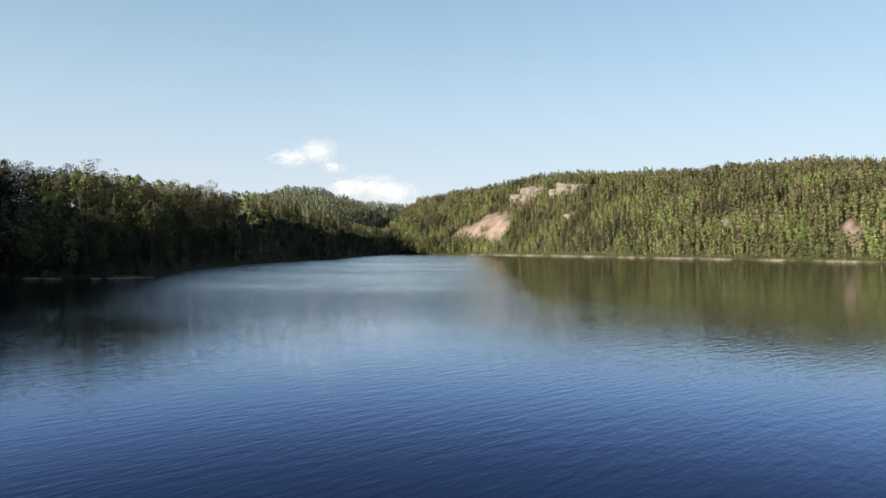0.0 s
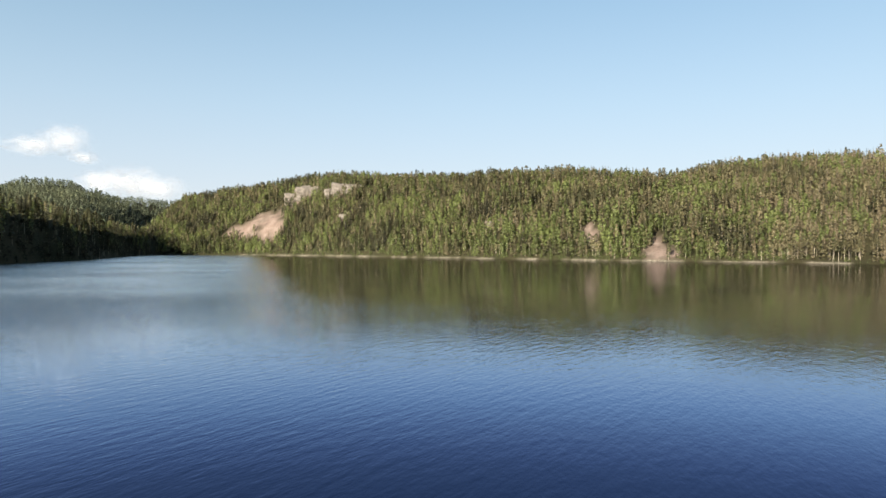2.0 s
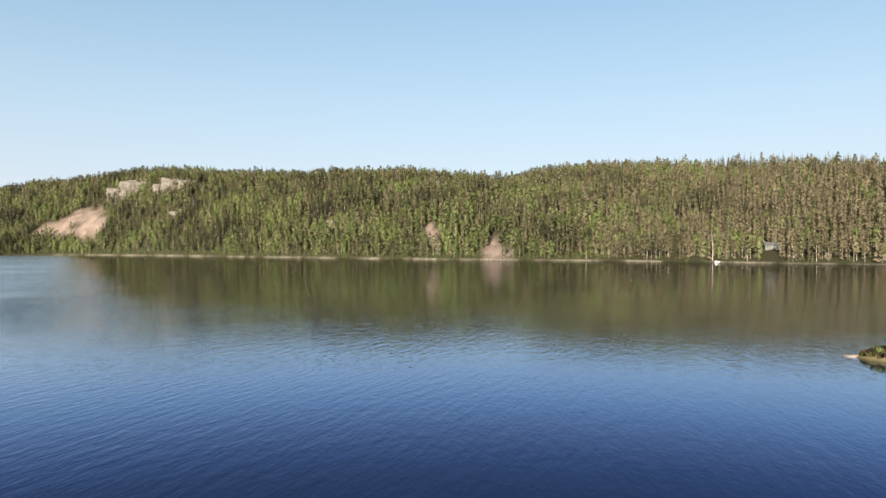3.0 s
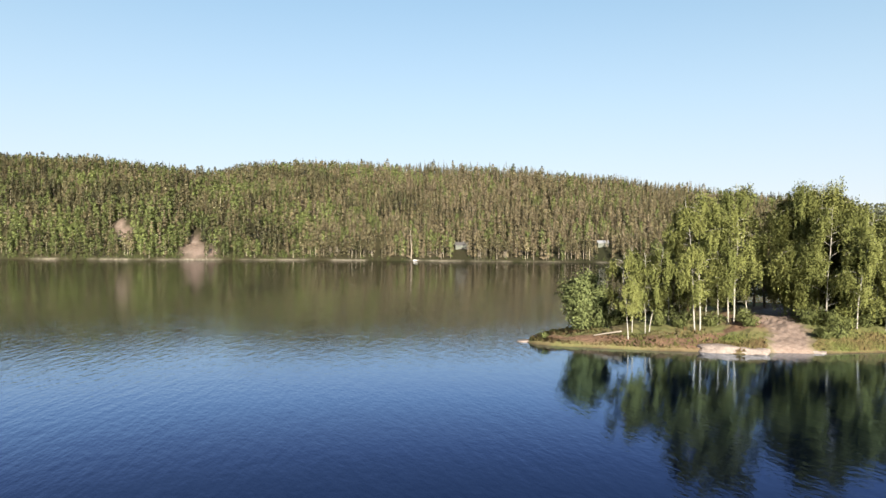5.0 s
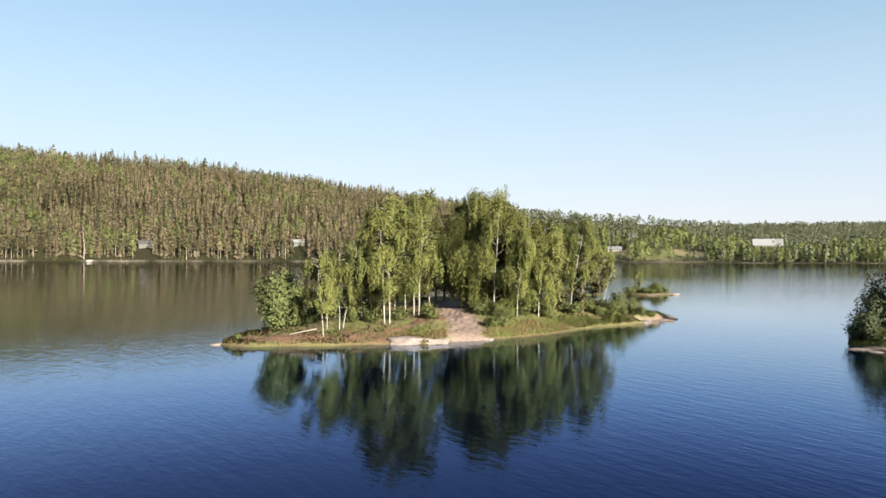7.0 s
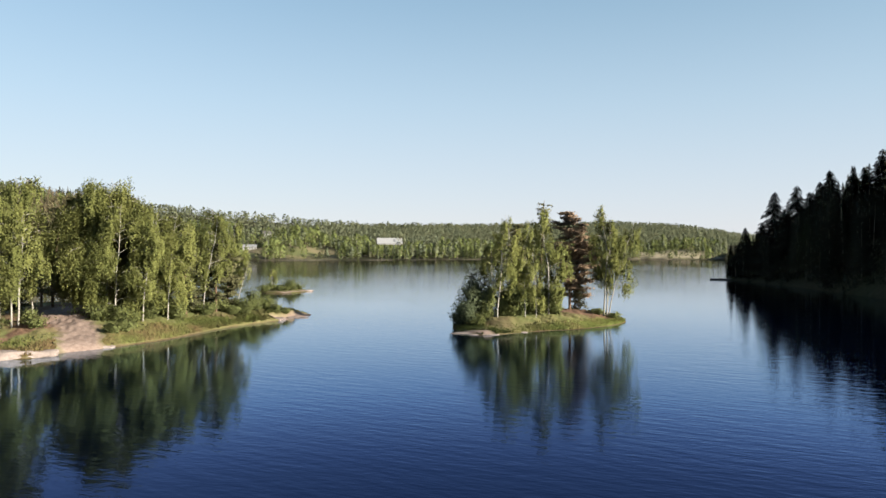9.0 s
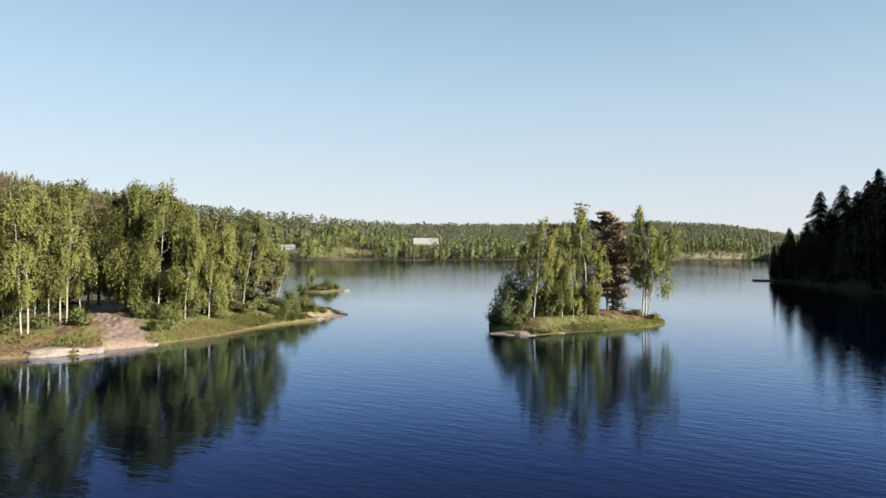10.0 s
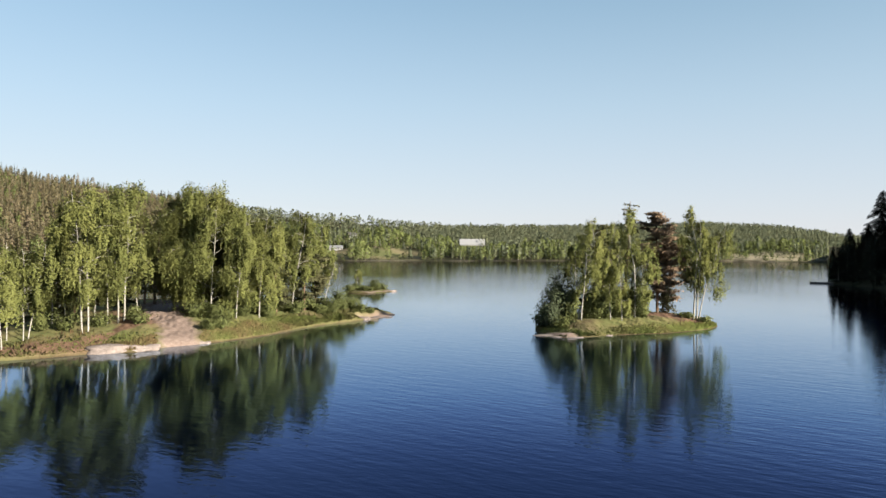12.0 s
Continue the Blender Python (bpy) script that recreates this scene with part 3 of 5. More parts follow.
def build_woods():
    rng = np.random.default_rng(21)
    spruces = [spruce_shape(rng, 46, 0.42) for _ in range(10)]
    pines = [birch_shape(rng, 48, rng.uniform(0.22, 0.38), 0.12, 0.070) for _ in range(10)]
    birches = [birch_shape(rng, 56, 0.10, 0.150, 0.072) for _ in range(10)]
    low_s = [spruce_shape(rng, 24, 0.5) for _ in range(6)]
    low_p = [birch_shape(rng, 24, 0.16, 0.17, 0.09) for _ in range(6)]
    low_b = [birch_shape(rng, 26, 0.08, 0.19, 0.09) for _ in range(6)]
    dense_s = [spruce_shape(rng, 260, 0.18) for _ in range(5)]
    dense_p = [pine_shape(rng, 460, rng.uniform(0.12, 0.36), 0.24, 0.026, 15) for _ in range(6)]
    dense_b = [birch_shape(rng, 300, 0.14, 0.17, 0.033) for _ in range(5)]
    kinds = ("spruce", "pine", "birch")
    sets = {"far": (spruces, pines, birches), "low": (low_s, low_p, low_b), "near": (dense_s, dense_p, dense_b)}
    mats = ([SPRUCE, DARK_BARK], [PINE, PALE_BARK], [BIRCH, PALE_BARK])
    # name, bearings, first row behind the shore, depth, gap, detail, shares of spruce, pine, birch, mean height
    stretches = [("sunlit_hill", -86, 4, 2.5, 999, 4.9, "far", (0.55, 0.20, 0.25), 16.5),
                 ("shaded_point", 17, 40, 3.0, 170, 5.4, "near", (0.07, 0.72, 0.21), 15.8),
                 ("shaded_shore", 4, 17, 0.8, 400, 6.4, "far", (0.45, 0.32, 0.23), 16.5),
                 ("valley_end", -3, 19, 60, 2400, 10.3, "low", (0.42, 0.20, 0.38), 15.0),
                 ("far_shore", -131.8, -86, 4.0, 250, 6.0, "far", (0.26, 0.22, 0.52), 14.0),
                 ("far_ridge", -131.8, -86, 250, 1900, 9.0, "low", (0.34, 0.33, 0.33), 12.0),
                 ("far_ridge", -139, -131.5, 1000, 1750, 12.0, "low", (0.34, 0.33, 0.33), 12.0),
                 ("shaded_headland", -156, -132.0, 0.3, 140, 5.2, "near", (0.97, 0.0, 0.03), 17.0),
                 ("shore_behind", 40, 204, 3.0, 190, 11.0, "low", (0.6, 0.25, 0.15), 14.0)]
    for name, b0, b1, first, last, gap, detail, share, tall in stretches:
        if name == "shore_behind":
            parts_ = [scatter(40, 180, first, last, gap, rng), scatter(-180, -156, first, last, gap, rng)]
            b, r, p = (np.concatenate(q) for q in zip(*parts_))
        else:
            b, r, p = scatter(b0, b1, first, last, gap, rng, 1500 if name == "valley_end" else 1700 if b1 == -131.5 else 40)
            if name == "valley_end":
                ok = (r > crest(b) + 30) & (r < 2060)
                b, r, p = b[ok], r[ok], p[ok]
        inland = np.clip((r - shore(b)) / (crest(b) - shore(b)), 0, 1)
        patch = waves(p[:, 0], p[:, 1], 110, 31) + 0.6 * waves(p[:, 0], p[:, 1], 40, 32)
        leafy = share[2] + 0.28 * patch + (0.34 * np.exp(-inland / 0.30) * np.clip((b + 50) / 12, 0.1, 1) - 0.17 * np.clip((-b - 40) / 12, 0, 1) if name == "sunlit_hill" else 0.0)
        leafy = np.clip(leafy, 0.03, 0.9)
        u = rng.uniform(0, 1, len(b))
        piney = (1 - leafy) * (np.interp(b, [-52, -40], [0.45, 1.0]) if name == "sunlit_hill" else 1.0) * np.clip(share[1] / (share[0] + share[1]) + 0.15 * waves(p[:, 0], p[:, 1], 150, 33), 0.05, 0.95)
        kind = np.where(u < leafy, 2, np.where(u < leafy + piney, 1, 0))
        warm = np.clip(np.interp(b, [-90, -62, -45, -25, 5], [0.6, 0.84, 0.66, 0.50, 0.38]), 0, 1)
        for k in range(3):
            q = np.flatnonzero(kind == k)
            if not len(q):
                continue
            h = tall * np.clip(rng.normal(1.0, 0.12 if name == "far_ridge" else 0.17, len(q)), 0.5, 1.4) * (1.0, 0.98, 0.86)[k]
            if name == "shaded_headland":
                h = h * np.interp(b[q], [-137.5, -132.5], [1.0, 0.5])
            if name == "far_shore":
                h = h * np.interp(r[q] - shore(b[q]), [0, 60, 260], [0.78, 0.8, 1.0]) * np.clip(1 + 0.25 * patch[q], 0.6, 1.3)
            if name in ("far_shore", "far_ridge"):
                near_barn = (np.abs(b[q] + 105.2) < 1.5) & (r[q] < 842)
                beside = (b[q] < -106.6) & (b[q] > -109) & (r[q] > 760) & (r[q] < 900)
                h = np.where(beside, np.clip(EYE_Z + r[q] * math.tan(radians(0.35)) - p[q][:, 2], 1.5, h), h)
                h = np.where(near_barn, np.clip(EYE_Z + r[q] * math.tan(radians(0.25)) - p[q][:, 2], 1.5, h), h)
            # shaded stretches get a lower tone: their shade is put into the colour
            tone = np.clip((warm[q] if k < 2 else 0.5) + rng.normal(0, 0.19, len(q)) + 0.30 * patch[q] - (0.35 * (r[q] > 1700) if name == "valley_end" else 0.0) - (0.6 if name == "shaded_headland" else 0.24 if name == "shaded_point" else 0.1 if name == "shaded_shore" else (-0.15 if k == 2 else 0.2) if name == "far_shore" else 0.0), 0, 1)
            wide = rng.uniform(0.75, 1.2, len(q)) * (0.95, 1.1, 1.2)[k] * (np.interp(b[q], [-52, -40], [0.88, 1.1]) if name == "sunlit_hill" else 1.3 if name == "far_ridge" else 1.15 if name == "far_shore" else 1.0)
            look_ = {"sunlit_hill": "sunlit", "shaded_shore": "shaded", "shaded_point": "shaded", "valley_end": "distant", "far_shore": "sunlit", "far_ridge": "distant",
                     "shaded_headland": "shaded", "shore_behind": "dark"}[name]
            # headland and point also take darker needles and bark to stand for shade
            plant_woods(kinds[k] + "_forest", sets[detail][k], p[q], h, wide, tone, [HAZED, DARK_BARK] if name in ("far_ridge", "valley_end") or (name == "far_shore" and k < 2) else [BIRCH if k == 2 else SPRUCE, DARK_BARK] if name == "shaded_headland" else [BIRCH if k == 2 else SPRUCE, DARK_BARK] if name == "shaded_point" else mats[k],
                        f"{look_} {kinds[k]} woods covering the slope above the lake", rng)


build_woods()


def build_thickets():
    """Low bushes along the water's edge."""
    rng = np.random.default_rng(23)
    fine = [birch_shape(rng, 170, 0.0, 0.34, 0.06) for _ in range(4)]
    coarse = [birch_shape(rng, 70, 0.0, 0.34, 0.09) for _ in range(4)]
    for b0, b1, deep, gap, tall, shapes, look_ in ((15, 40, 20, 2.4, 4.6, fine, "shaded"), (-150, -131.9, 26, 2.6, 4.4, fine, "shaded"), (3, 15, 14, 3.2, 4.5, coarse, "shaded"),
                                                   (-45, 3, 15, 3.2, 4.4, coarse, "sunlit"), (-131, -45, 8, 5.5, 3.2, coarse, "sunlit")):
        b, r, p = scatter(b0, b1, 0.6, deep, gap, rng)
        ok = r - shore(b) < deep
        b, r, p = b[ok], r[ok], p[ok]
        h = tall * rng.uniform(0.4, 1.2, len(b))
        # shaded bushes: low tone and spruce colour paint the shade in
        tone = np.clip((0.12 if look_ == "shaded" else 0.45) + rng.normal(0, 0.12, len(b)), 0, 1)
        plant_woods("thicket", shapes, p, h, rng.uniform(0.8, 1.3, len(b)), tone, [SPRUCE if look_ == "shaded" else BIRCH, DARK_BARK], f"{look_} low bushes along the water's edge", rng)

    # tall pines with bare pale stems along the sunny shore
    rows = [pine_shape(rng, 100, 0.48, 0.14, 0.055) for _ in range(4)]
    for q, (v, f, m, way) in enumerate(rows):
        v[-4:-1, :2] *= 1.5
    b, r, p = scatter(-68, -43, 3.0, 13, 5.2, rng)
    ok = r - shore(b) < 13
    p = p[ok]
    plant_woods("pine_row", rows, p, 15.5 * rng.uniform(0.7, 1.2, len(p)), rng.uniform(0.8, 1.1, len(p)), np.clip(0.6 + rng.normal(0, 0.2, len(p)), 0, 1), [PINE, PALE_BARK],
                "tall shore pines with bare pale stems", rng)
    # broad green trees standing out above the bushes
    rows = [birch_shape(rng, 320, 0.05, 0.30, 0.055) for _ in range(3)]
    for bb, rr, hh in ((-39.6, 655, 17), (-40.3, 652, 15), (-39.0, 660, 14), (-45.0, 642, 12), (-46.6, 640, 11), (-41.5, 760, 15), (-42.4, 790, 15), (-43.3, 800, 14), (-98.0, 640, 9),
                       (-101.7, 590, 18), (-102.5, 595, 20), (-103.2, 605, 18), (-103.8, 610, 14), (-99.2, 760, 18), (-98.5, 765, 15), (-116.0, 640, 15), (-111.0, 630, 14), (-106.8, 592, 12), (-27.5, 745, 13), (-33.0, 715, 14), (24.5, 346, 18), (23.8, 352, 20), (23.1, 366, 18), (22.3, 385, 19), (21.4, 408, 18), (20.5, 434, 17), (24.0, 330, 16), (22.9, 345, 16), (21.6, 372, 15), (29.6, 300, 16), (29.0, 306, 14)):
        x, y = spot(bb, rr)
        h = np.array([hh * 1.0])
        ob = plant_woods("broadleaf_tree", rows, np.array([[x, y, ground_at(bb, rr) - 0.2]]), h, np.array([1.0]), np.array([1.0 if bb > 15 else 0.75]), [BIRCH, PALE_BARK], "broad bright green tree standing out of the woods", rng)
        tagged(ob, category="tree", group="broad green trees")
        del ob["kind"]

    # bushes scattered over the meadow and the shore field
    for b0, b1, first, last, gap, tall in ((-101.6, -96.4, 6, 130, 13, 4.5), (-96.4, -88.5, 6, 220, 12, 3.6), (-131.5, -125, 4, 130, 8.5, 5.0)):
        n = int(radians(b1 - b0) * 640 * (last - first) / gap ** 2)
        b = rng.uniform(b0, b1, n)
        r = shore(b) + rng.uniform(first, last, n)
        x, y = -np.sin(np.radians(b)) * r, np.cos(np.radians(b)) * r
        keep = waves(x, y, 28, 71) > -0.35
        p = np.stack([x, y, ground(b, r) - 0.2], 1)[keep]
        plant_woods("thicket", coarse, p, tall * rng.uniform(0.4, 1.2, len(p)), rng.uniform(0.8, 1.4, len(p)), np.clip(0.3 + rng.normal(0, 0.2, len(p)), 0, 1), [BIRCH, DARK_BARK],
                    "scattered bushes on the open shore meadow", rng)

    # spruces that stand clear of the dark headland
    rows = [spruce_shape(rng, 800, 0.12) for _ in range(4)]
    for bb, rr, top in ((-133.2, 243, 1.6), (-134.3, 236, 1.9), (-135.15, 232, 4.25), (-135.9, 226, 3.0), (-136.7, 226, 4.7), (-137.5, 222, 4.2), (-138.2, 224, 4.9), (-138.9, 220, 5.7), (-140.2, 216, 5.4), (-141.0, 214, 5.8), (-142.0, 210, 7.0)):
        x, y = spot(bb, rr)
        z = ground_at(bb, rr) - 0.3
        h = EYE_Z + rr * math.tan(radians(top)) - z
        # tone 0 paints the headland's shade into these needles
        ob = plant_woods("spruce_tree", rows, np.array([[x, y, z]]), np.array([h]), np.array([1.75]), np.array([0.0]), [SPRUCE, DARK_BARK], "spruce standing clear on the headland, needles darkened for shade", rng)
        tagged(ob, category="tree", group="spruces on the headland")
        del ob["kind"]


build_thickets()


# ---- islands ----
class Isle:
    """An island from its shoreline, given as bearings and distances; height falls from the middle to the shore."""

    def __init__(self, line, top, path=(), needles=(), flat=2.2, slab=(), step=0.42):
        p = np.array([spot(*q) for q in line])
        out = []
        n = len(p)
        for i in range(n):
            a, b, c, d = p[i - 1], p[i], p[(i + 1) % n], p[(i + 2) % n]
            for t in np.linspace(0, 1, 8, endpoint=False):
                out.append(0.5 * (2 * b + (c - a) * t + (2 * a - 5 * b + 4 * c - d) * t * t + (3 * b - a - 3 * c + d) * t ** 3))
        out = np.array(out)
        self.mid = p.mean(0)
        v = out - self.mid
        ang = np.arctan2(v[:, 1], v[:, 0])
        o = np.argsort(ang)
        self.ang, self.rad = ang[o], np.hypot(v[:, 0], v[:, 1])[o]
        self.top, self.flat, self.step = top, flat, step
        self.path = [(np.array(spot(b, r)), w) for b, r, w in path]
        self.slab = [(np.array(spot(b, r)), w) for b, r, w in slab]
        self.needles = [(np.array(spot(b, r)), w) for b, r, w in needles]

    def edge(self, a):
        return np.interp(a, self.ang, self.rad, period=2 * np.pi)

    def height(self, x, y):
        vx, vy = np.asarray(x) - self.mid[0], np.asarray(y) - self.mid[1]
        a = np.arctan2(vy, vx)
        e = self.edge(a)
        u = np.hypot(vx, vy) / e
        inland = (1 - u) * e
        low = 1 - 0.9 * self.strip(self.slab, np.asarray(x, float), np.asarray(y, float))
        z = self.top * np.clip(1 - np.abs(u) ** self.flat, 0, 1) * low + self.step * low * (1 - np.exp(-np.clip(inland, 0, None) / 0.5))
        z = z + np.clip(inland / 3, 0, 1) * (0.16 * waves(x, y, 5, 41) + 0.07 * waves(x, y, 1.6, 42))
        z = z + np.clip(inland / 0.6, 0, 1) * 0.05 * waves(x, y, 0.8, 43)
        return np.where(u > 1, np.clip(inland, -4, 0) * 0.35 - 0.02, z)

    def at(self, bearing, away):
        x, y = spot(bearing, away)
        return x, y, float(self.height(x, y))

    def strip(self, pts, x, y):
        out = np.zeros_like(x)
        for (p, w), (q, v) in zip(pts, pts[1:]):
            d = q - p
            t = np.clip(((x - p[0]) * d[0] + (y - p[1]) * d[1]) / (d @ d), 0, 1)
            dist = np.hypot(x - p[0] - t * d[0], y - p[1] - t * d[1])
            out = np.maximum(out, np.clip(2.2 * (1 - dist / (w + (v - w) * t)) + 0.35 * waves(x, y, 2.2, 44), 0, 1))
        return out

    def bare(self, x, y):
        return np.maximum(self.strip(self.path, x, y), self.strip(self.slab, x, y))

    def build(self, name, label):
        a = np.linspace(-np.pi, np.pi, 421 if self.rad.max() > 20 else 241 if self.rad.max() > 8 else 121)
        e = self.edge(a) * (1 + 0.012 * waves(np.cos(a) * 40, np.sin(a) * 40, 5, 45) + 0.008 * waves(np.cos(a) * 40, np.sin(a) * 40, 1.7, 46))
        u = np.concatenate([np.linspace(0, 0.9, 60), np.linspace(0.905, 1.0, 24), [1.01, 1.03, 1.08]])
        r = u[:, None] * e[None]
        x, y = self.mid[0] + np.cos(a) * r, self.mid[1] + np.sin(a) * r
        z = self.height(x, y)
        n, k = r.shape
        i = np.arange(n * k).reshape(n, k)
        f = np.stack([i[:-1, :-1], i[1:, :-1], i[1:, 1:], i[:-1, 1:]], -1).reshape(-1, 4)
        wet = np.clip(1.4 - z / 0.16, 0, 1) * np.clip(0.8 + 0.4 * waves(x, y, 4, 47), 0, 1)
        path = self.bare(x, y)
        me = raw_mesh(name, np.stack([x, y, z], -1).reshape(-1, 3), f, [ISLAND], smooth=True,
                      attrs=[("path", "POINT", path.ravel()), ("needles", "POINT", self.strip(self.needles, x, y).ravel()), ("wet", "POINT", (wet * (1 - path)).ravel())])
        return tagged(new(name, me), label, "island", kind="structure")


birch_isle = Isle([(-62.2, 75.6), (-63.8, 73.2), (-67.4, 72.3), (-72.5, 71.9), (-76.2, 72.6), (-79, 72.2), (-81, 74.6), (-83.6, 76.1), (-88.1, 80.9),
                   (-92.4, 90.3), (-96.5, 97.5), (-98.9, 104), (-98.2, 107), (-95, 114), (-90, 126), (-84, 136), (-78, 132), (-73, 116), (-69, 98),
                   (-65.3, 84), (-63.3, 79.8)], 1.7,
                  path=[(-82.0, 74.5, 2.6), (-82.0, 80, 2.3), (-81.0, 88, 2.5), (-80.3, 96, 2.2), (-81.5, 108, 1.8)], slab=[(-96.0, 97.8, 0.9), (-97.3, 100.3, 1.5), (-98.5, 104, 2.0)],
                  needles=[(-62.5, 76.5, 0.8), (-66, 74.3, 1.3), (-70, 73.6, 1.7), (-75.5, 74.2, 1.9), (-77.5, 78, 0.35), (-79.5, 84, 3.5), (-80.5, 95, 8), (-82.5, 110, 9)])
birch_isle.build("island_1", "low wooded island with pink sandy path and grassy shore")
pine_isle = Isle([(-110.4, 87), (-111.6, 80.7), (-113.4, 79.5), (-116.2, 82.3), (-118.4, 84.7), (-120.6, 86.7), (-123.7, 93), (-124.4, 99),
                  (-123, 106), (-119, 110), (-114.5, 106), (-111.6, 97)], 1.5,
                 path=[(-111.2, 81.6, 0.55), (-112.2, 80.6, 0.6), (-113.6, 79.9, 0.45)], flat=1.5, step=0.2, needles=[(-119.6, 97, 5), (-122, 97, 4)])
pine_isle.build("island_2", "small grassy island with birches, pines and a heathery mound")
rock_isle = Isle([(-94.8, 157), (-96.7, 154.5), (-98.7, 161), (-97.6, 167), (-95.6, 166)], 0.15, path=[(-95.2, 157.0, 0.5), (-96.7, 155.2, 0.7), (-97.9, 158.6, 0.8), (-98.5, 161.5, 0.9)], step=0.25)
rock_isle.build("island_3", "tiny rocky islet with low bushes")


# ---- near trees ----
def tube(points, radii, sides=6):
    p, r = np.asarray(points, float), np.asarray(radii, float)
    d = np.gradient(p, axis=0)
    d /= np.linalg.norm(d, axis=1, keepdims=True) + 1e-9
    ref = np.where(np.abs(d[:, 2:3]) > 0.8, np.array([[1.0, 0, 0]]), np.array([[0, 0, 1.0]]))
    s = np.cross(d, ref)
    s /= np.linalg.norm(s, axis=1, keepdims=True) + 1e-9
    t = np.cross(d, s)
    a = np.arange(sides) * 2 * np.pi / sides
    v = p[:, None] + (np.cos(a)[None, :, None] * s[:, None] + np.sin(a)[None, :, None] * t[:, None]) * r[:, None, None]
    n = len(p)
    i = np.arange(n * sides).reshape(n, sides)
    f = np.stack([i[:-1], np.roll(i, -1, 1)[:-1], np.roll(i, -1, 1)[1:], i[1:]], -1).reshape(-1, 4)
    return v.reshape(-1, 3), f


def joined(pieces):
    V, F, at = [], [], 0
    for v, f in pieces:
        V.append(v)
        F.append(f + at)
        at += len(v)
    return np.concatenate(V), np.concatenate(F)


def leaves(points, size, rng, droop=0.3):
    """One small four-cornered leaf spray at each point, hanging a little."""
    n = len(points)
    a = rng.normal(size=(n, 3))
    a[:, 2] -= droop
    a /= np.linalg.norm(a, axis=1, keepdims=True)
    b = np.cross(a, rng.normal(size=(n, 3)))
    b /= np.linalg.norm(b, axis=1, keepdims=True) + 1e-9
    s = size * rng.uniform(0.6, 1.35, (n, 1))
    v = np.stack([points - a * s, points + b * s * 0.55, points + a * s, points - b * s * 0.55], 1)
    return v.reshape(-1, 3), np.arange(4 * n).reshape(-1, 4)


def leaf_mesh(name, points, way, size, rng, droop, mat, ruffle=0.35):
    """Leaf sprays that take the light as the tuft does whose outward way is given."""
    way = unit(unit(way) + rng.normal(0, ruffle, way.shape))
    return raw_mesh(name, *leaves(points, size, rng, droop), [mat], attrs=[("soft", "POINT", np.repeat(way, 4, axis=0))])


def stem_line(height, lean, rng, n=12, wobble=0.012):
    t = np.linspace(0, 1, n)
    w = np.cumsum(rng.normal(0, wobble * height, (n, 2)), 0) * t[:, None]
    bend = t ** 1.3
    return np.stack([lean[0] * bend + w[:, 0], lean[1] * bend + w[:, 1], t * height - 0.15 * (1 - t)], 1)


def birch(at, height, lean, wide, low, seed, count=2600, thick=1.0, group="birches on the island", label="", leaf=None, wood=None, density=1.0):
    height, wide, low = height * 0.97, wide * 1.2, low * 0.9
    rng = np.random.default_rng(seed)
    t = base("birch_tree", at, label or "slender white-barked birch with hanging light green leaves", "tree", group)
    line = stem_line(height, lean, rng)
    h = np.linspace(0, 1, len(line))
    trunk = tube(line, (0.0058 * height * thick + 0.012) * (1 - h) ** 0.8 + 0.012, 7)
    array_part("trunk", raw_mesh("trunk", *trunk, [wood or BIRCH_BARK], smooth=True), t, "white birch bark with dark marks")
    limbs, pts, ways = [], [], []
    m = int(12 + height * 1.0)
    for i in range(m):
        s = low + (0.97 - low) * ((i + rng.random()) / m)
        p0 = np.array([np.interp(s, h, line[:, k]) for k in range(3)])
        q = (s - low) / (1 - low)
        reach = wide * np.interp(q, [0, 0.25, 0.55, 0.85, 1], [0.62, 1.0, 0.95, 0.58, 0.18]) * rng.uniform(0.5, 1.35)
        a = rng.uniform(0, 2 * np.pi)
        up = reach * rng.uniform(0.35, 0.8)
        k = np.linspace(0, 1, 6)[:, None]
        way = np.array([math.cos(a), math.sin(a), 0])
        ln = p0 + way * reach * k + np.array([0, 0, 1]) * (up * k - up * 0.95 * k ** 3)
        limbs.append(tube(ln, np.linspace(0.010 + 0.0016 * height, 0.006, 6), 4))
        c = int(3.1 * density * count / m * (0.5 + reach / wide))
        # hanging sprays along the limb
        strands = max(4, c // 34)
        for _ in range(strands):
            f = rng.uniform(0.35, 1.0) ** 0.6
            root = np.array([np.interp(f, k[:, 0], ln[:, j]) for j in range(3)]) + rng.normal(0, 0.16 * wide * 0.6, 3)
            fall = rng.uniform(0.3, 1.15) * (0.55 + 0.5 * wide)
            w = rng.uniform(0, 1, max(4, c // strands))[:, None]
            loose = rng.normal(0, 0.105, (len(w), 3)) * (1.5 - 1.0 * w)
            pts.append(root + np.array([0, 0, -1]) * fall * w + loose)
            ways.append(way * 0.55 + loose * 2.2 + np.array([0, 0, 0.55]) * (1 - 1.1 * w) + np.array([0, 0, 0.25 * q]))
    tagged(array_part("bough", raw_mesh("bough", *joined(limbs), [wood or BIRCH_BARK], smooth=True), t), kind="stuff")
    pts, ways = np.concatenate(pts), np.concatenate(ways)
    axis = np.stack([np.interp(pts[:, 2], line[:, 2], line[:, k]) for k in range(2)], 1)
    off = np.hypot(*(pts[:, :2] - axis).T)
    keep = (off > 0.30 * wide * rng.uniform(0.6, 1.3, len(pts))) | (pts[:, 2] > 0.72 * height)
    array_part("crown", leaf_mesh("crown", pts[keep], ways[keep], 0.095, rng, 0.6, leaf or BIRCH_NEAR, 0.25), t)
    return t


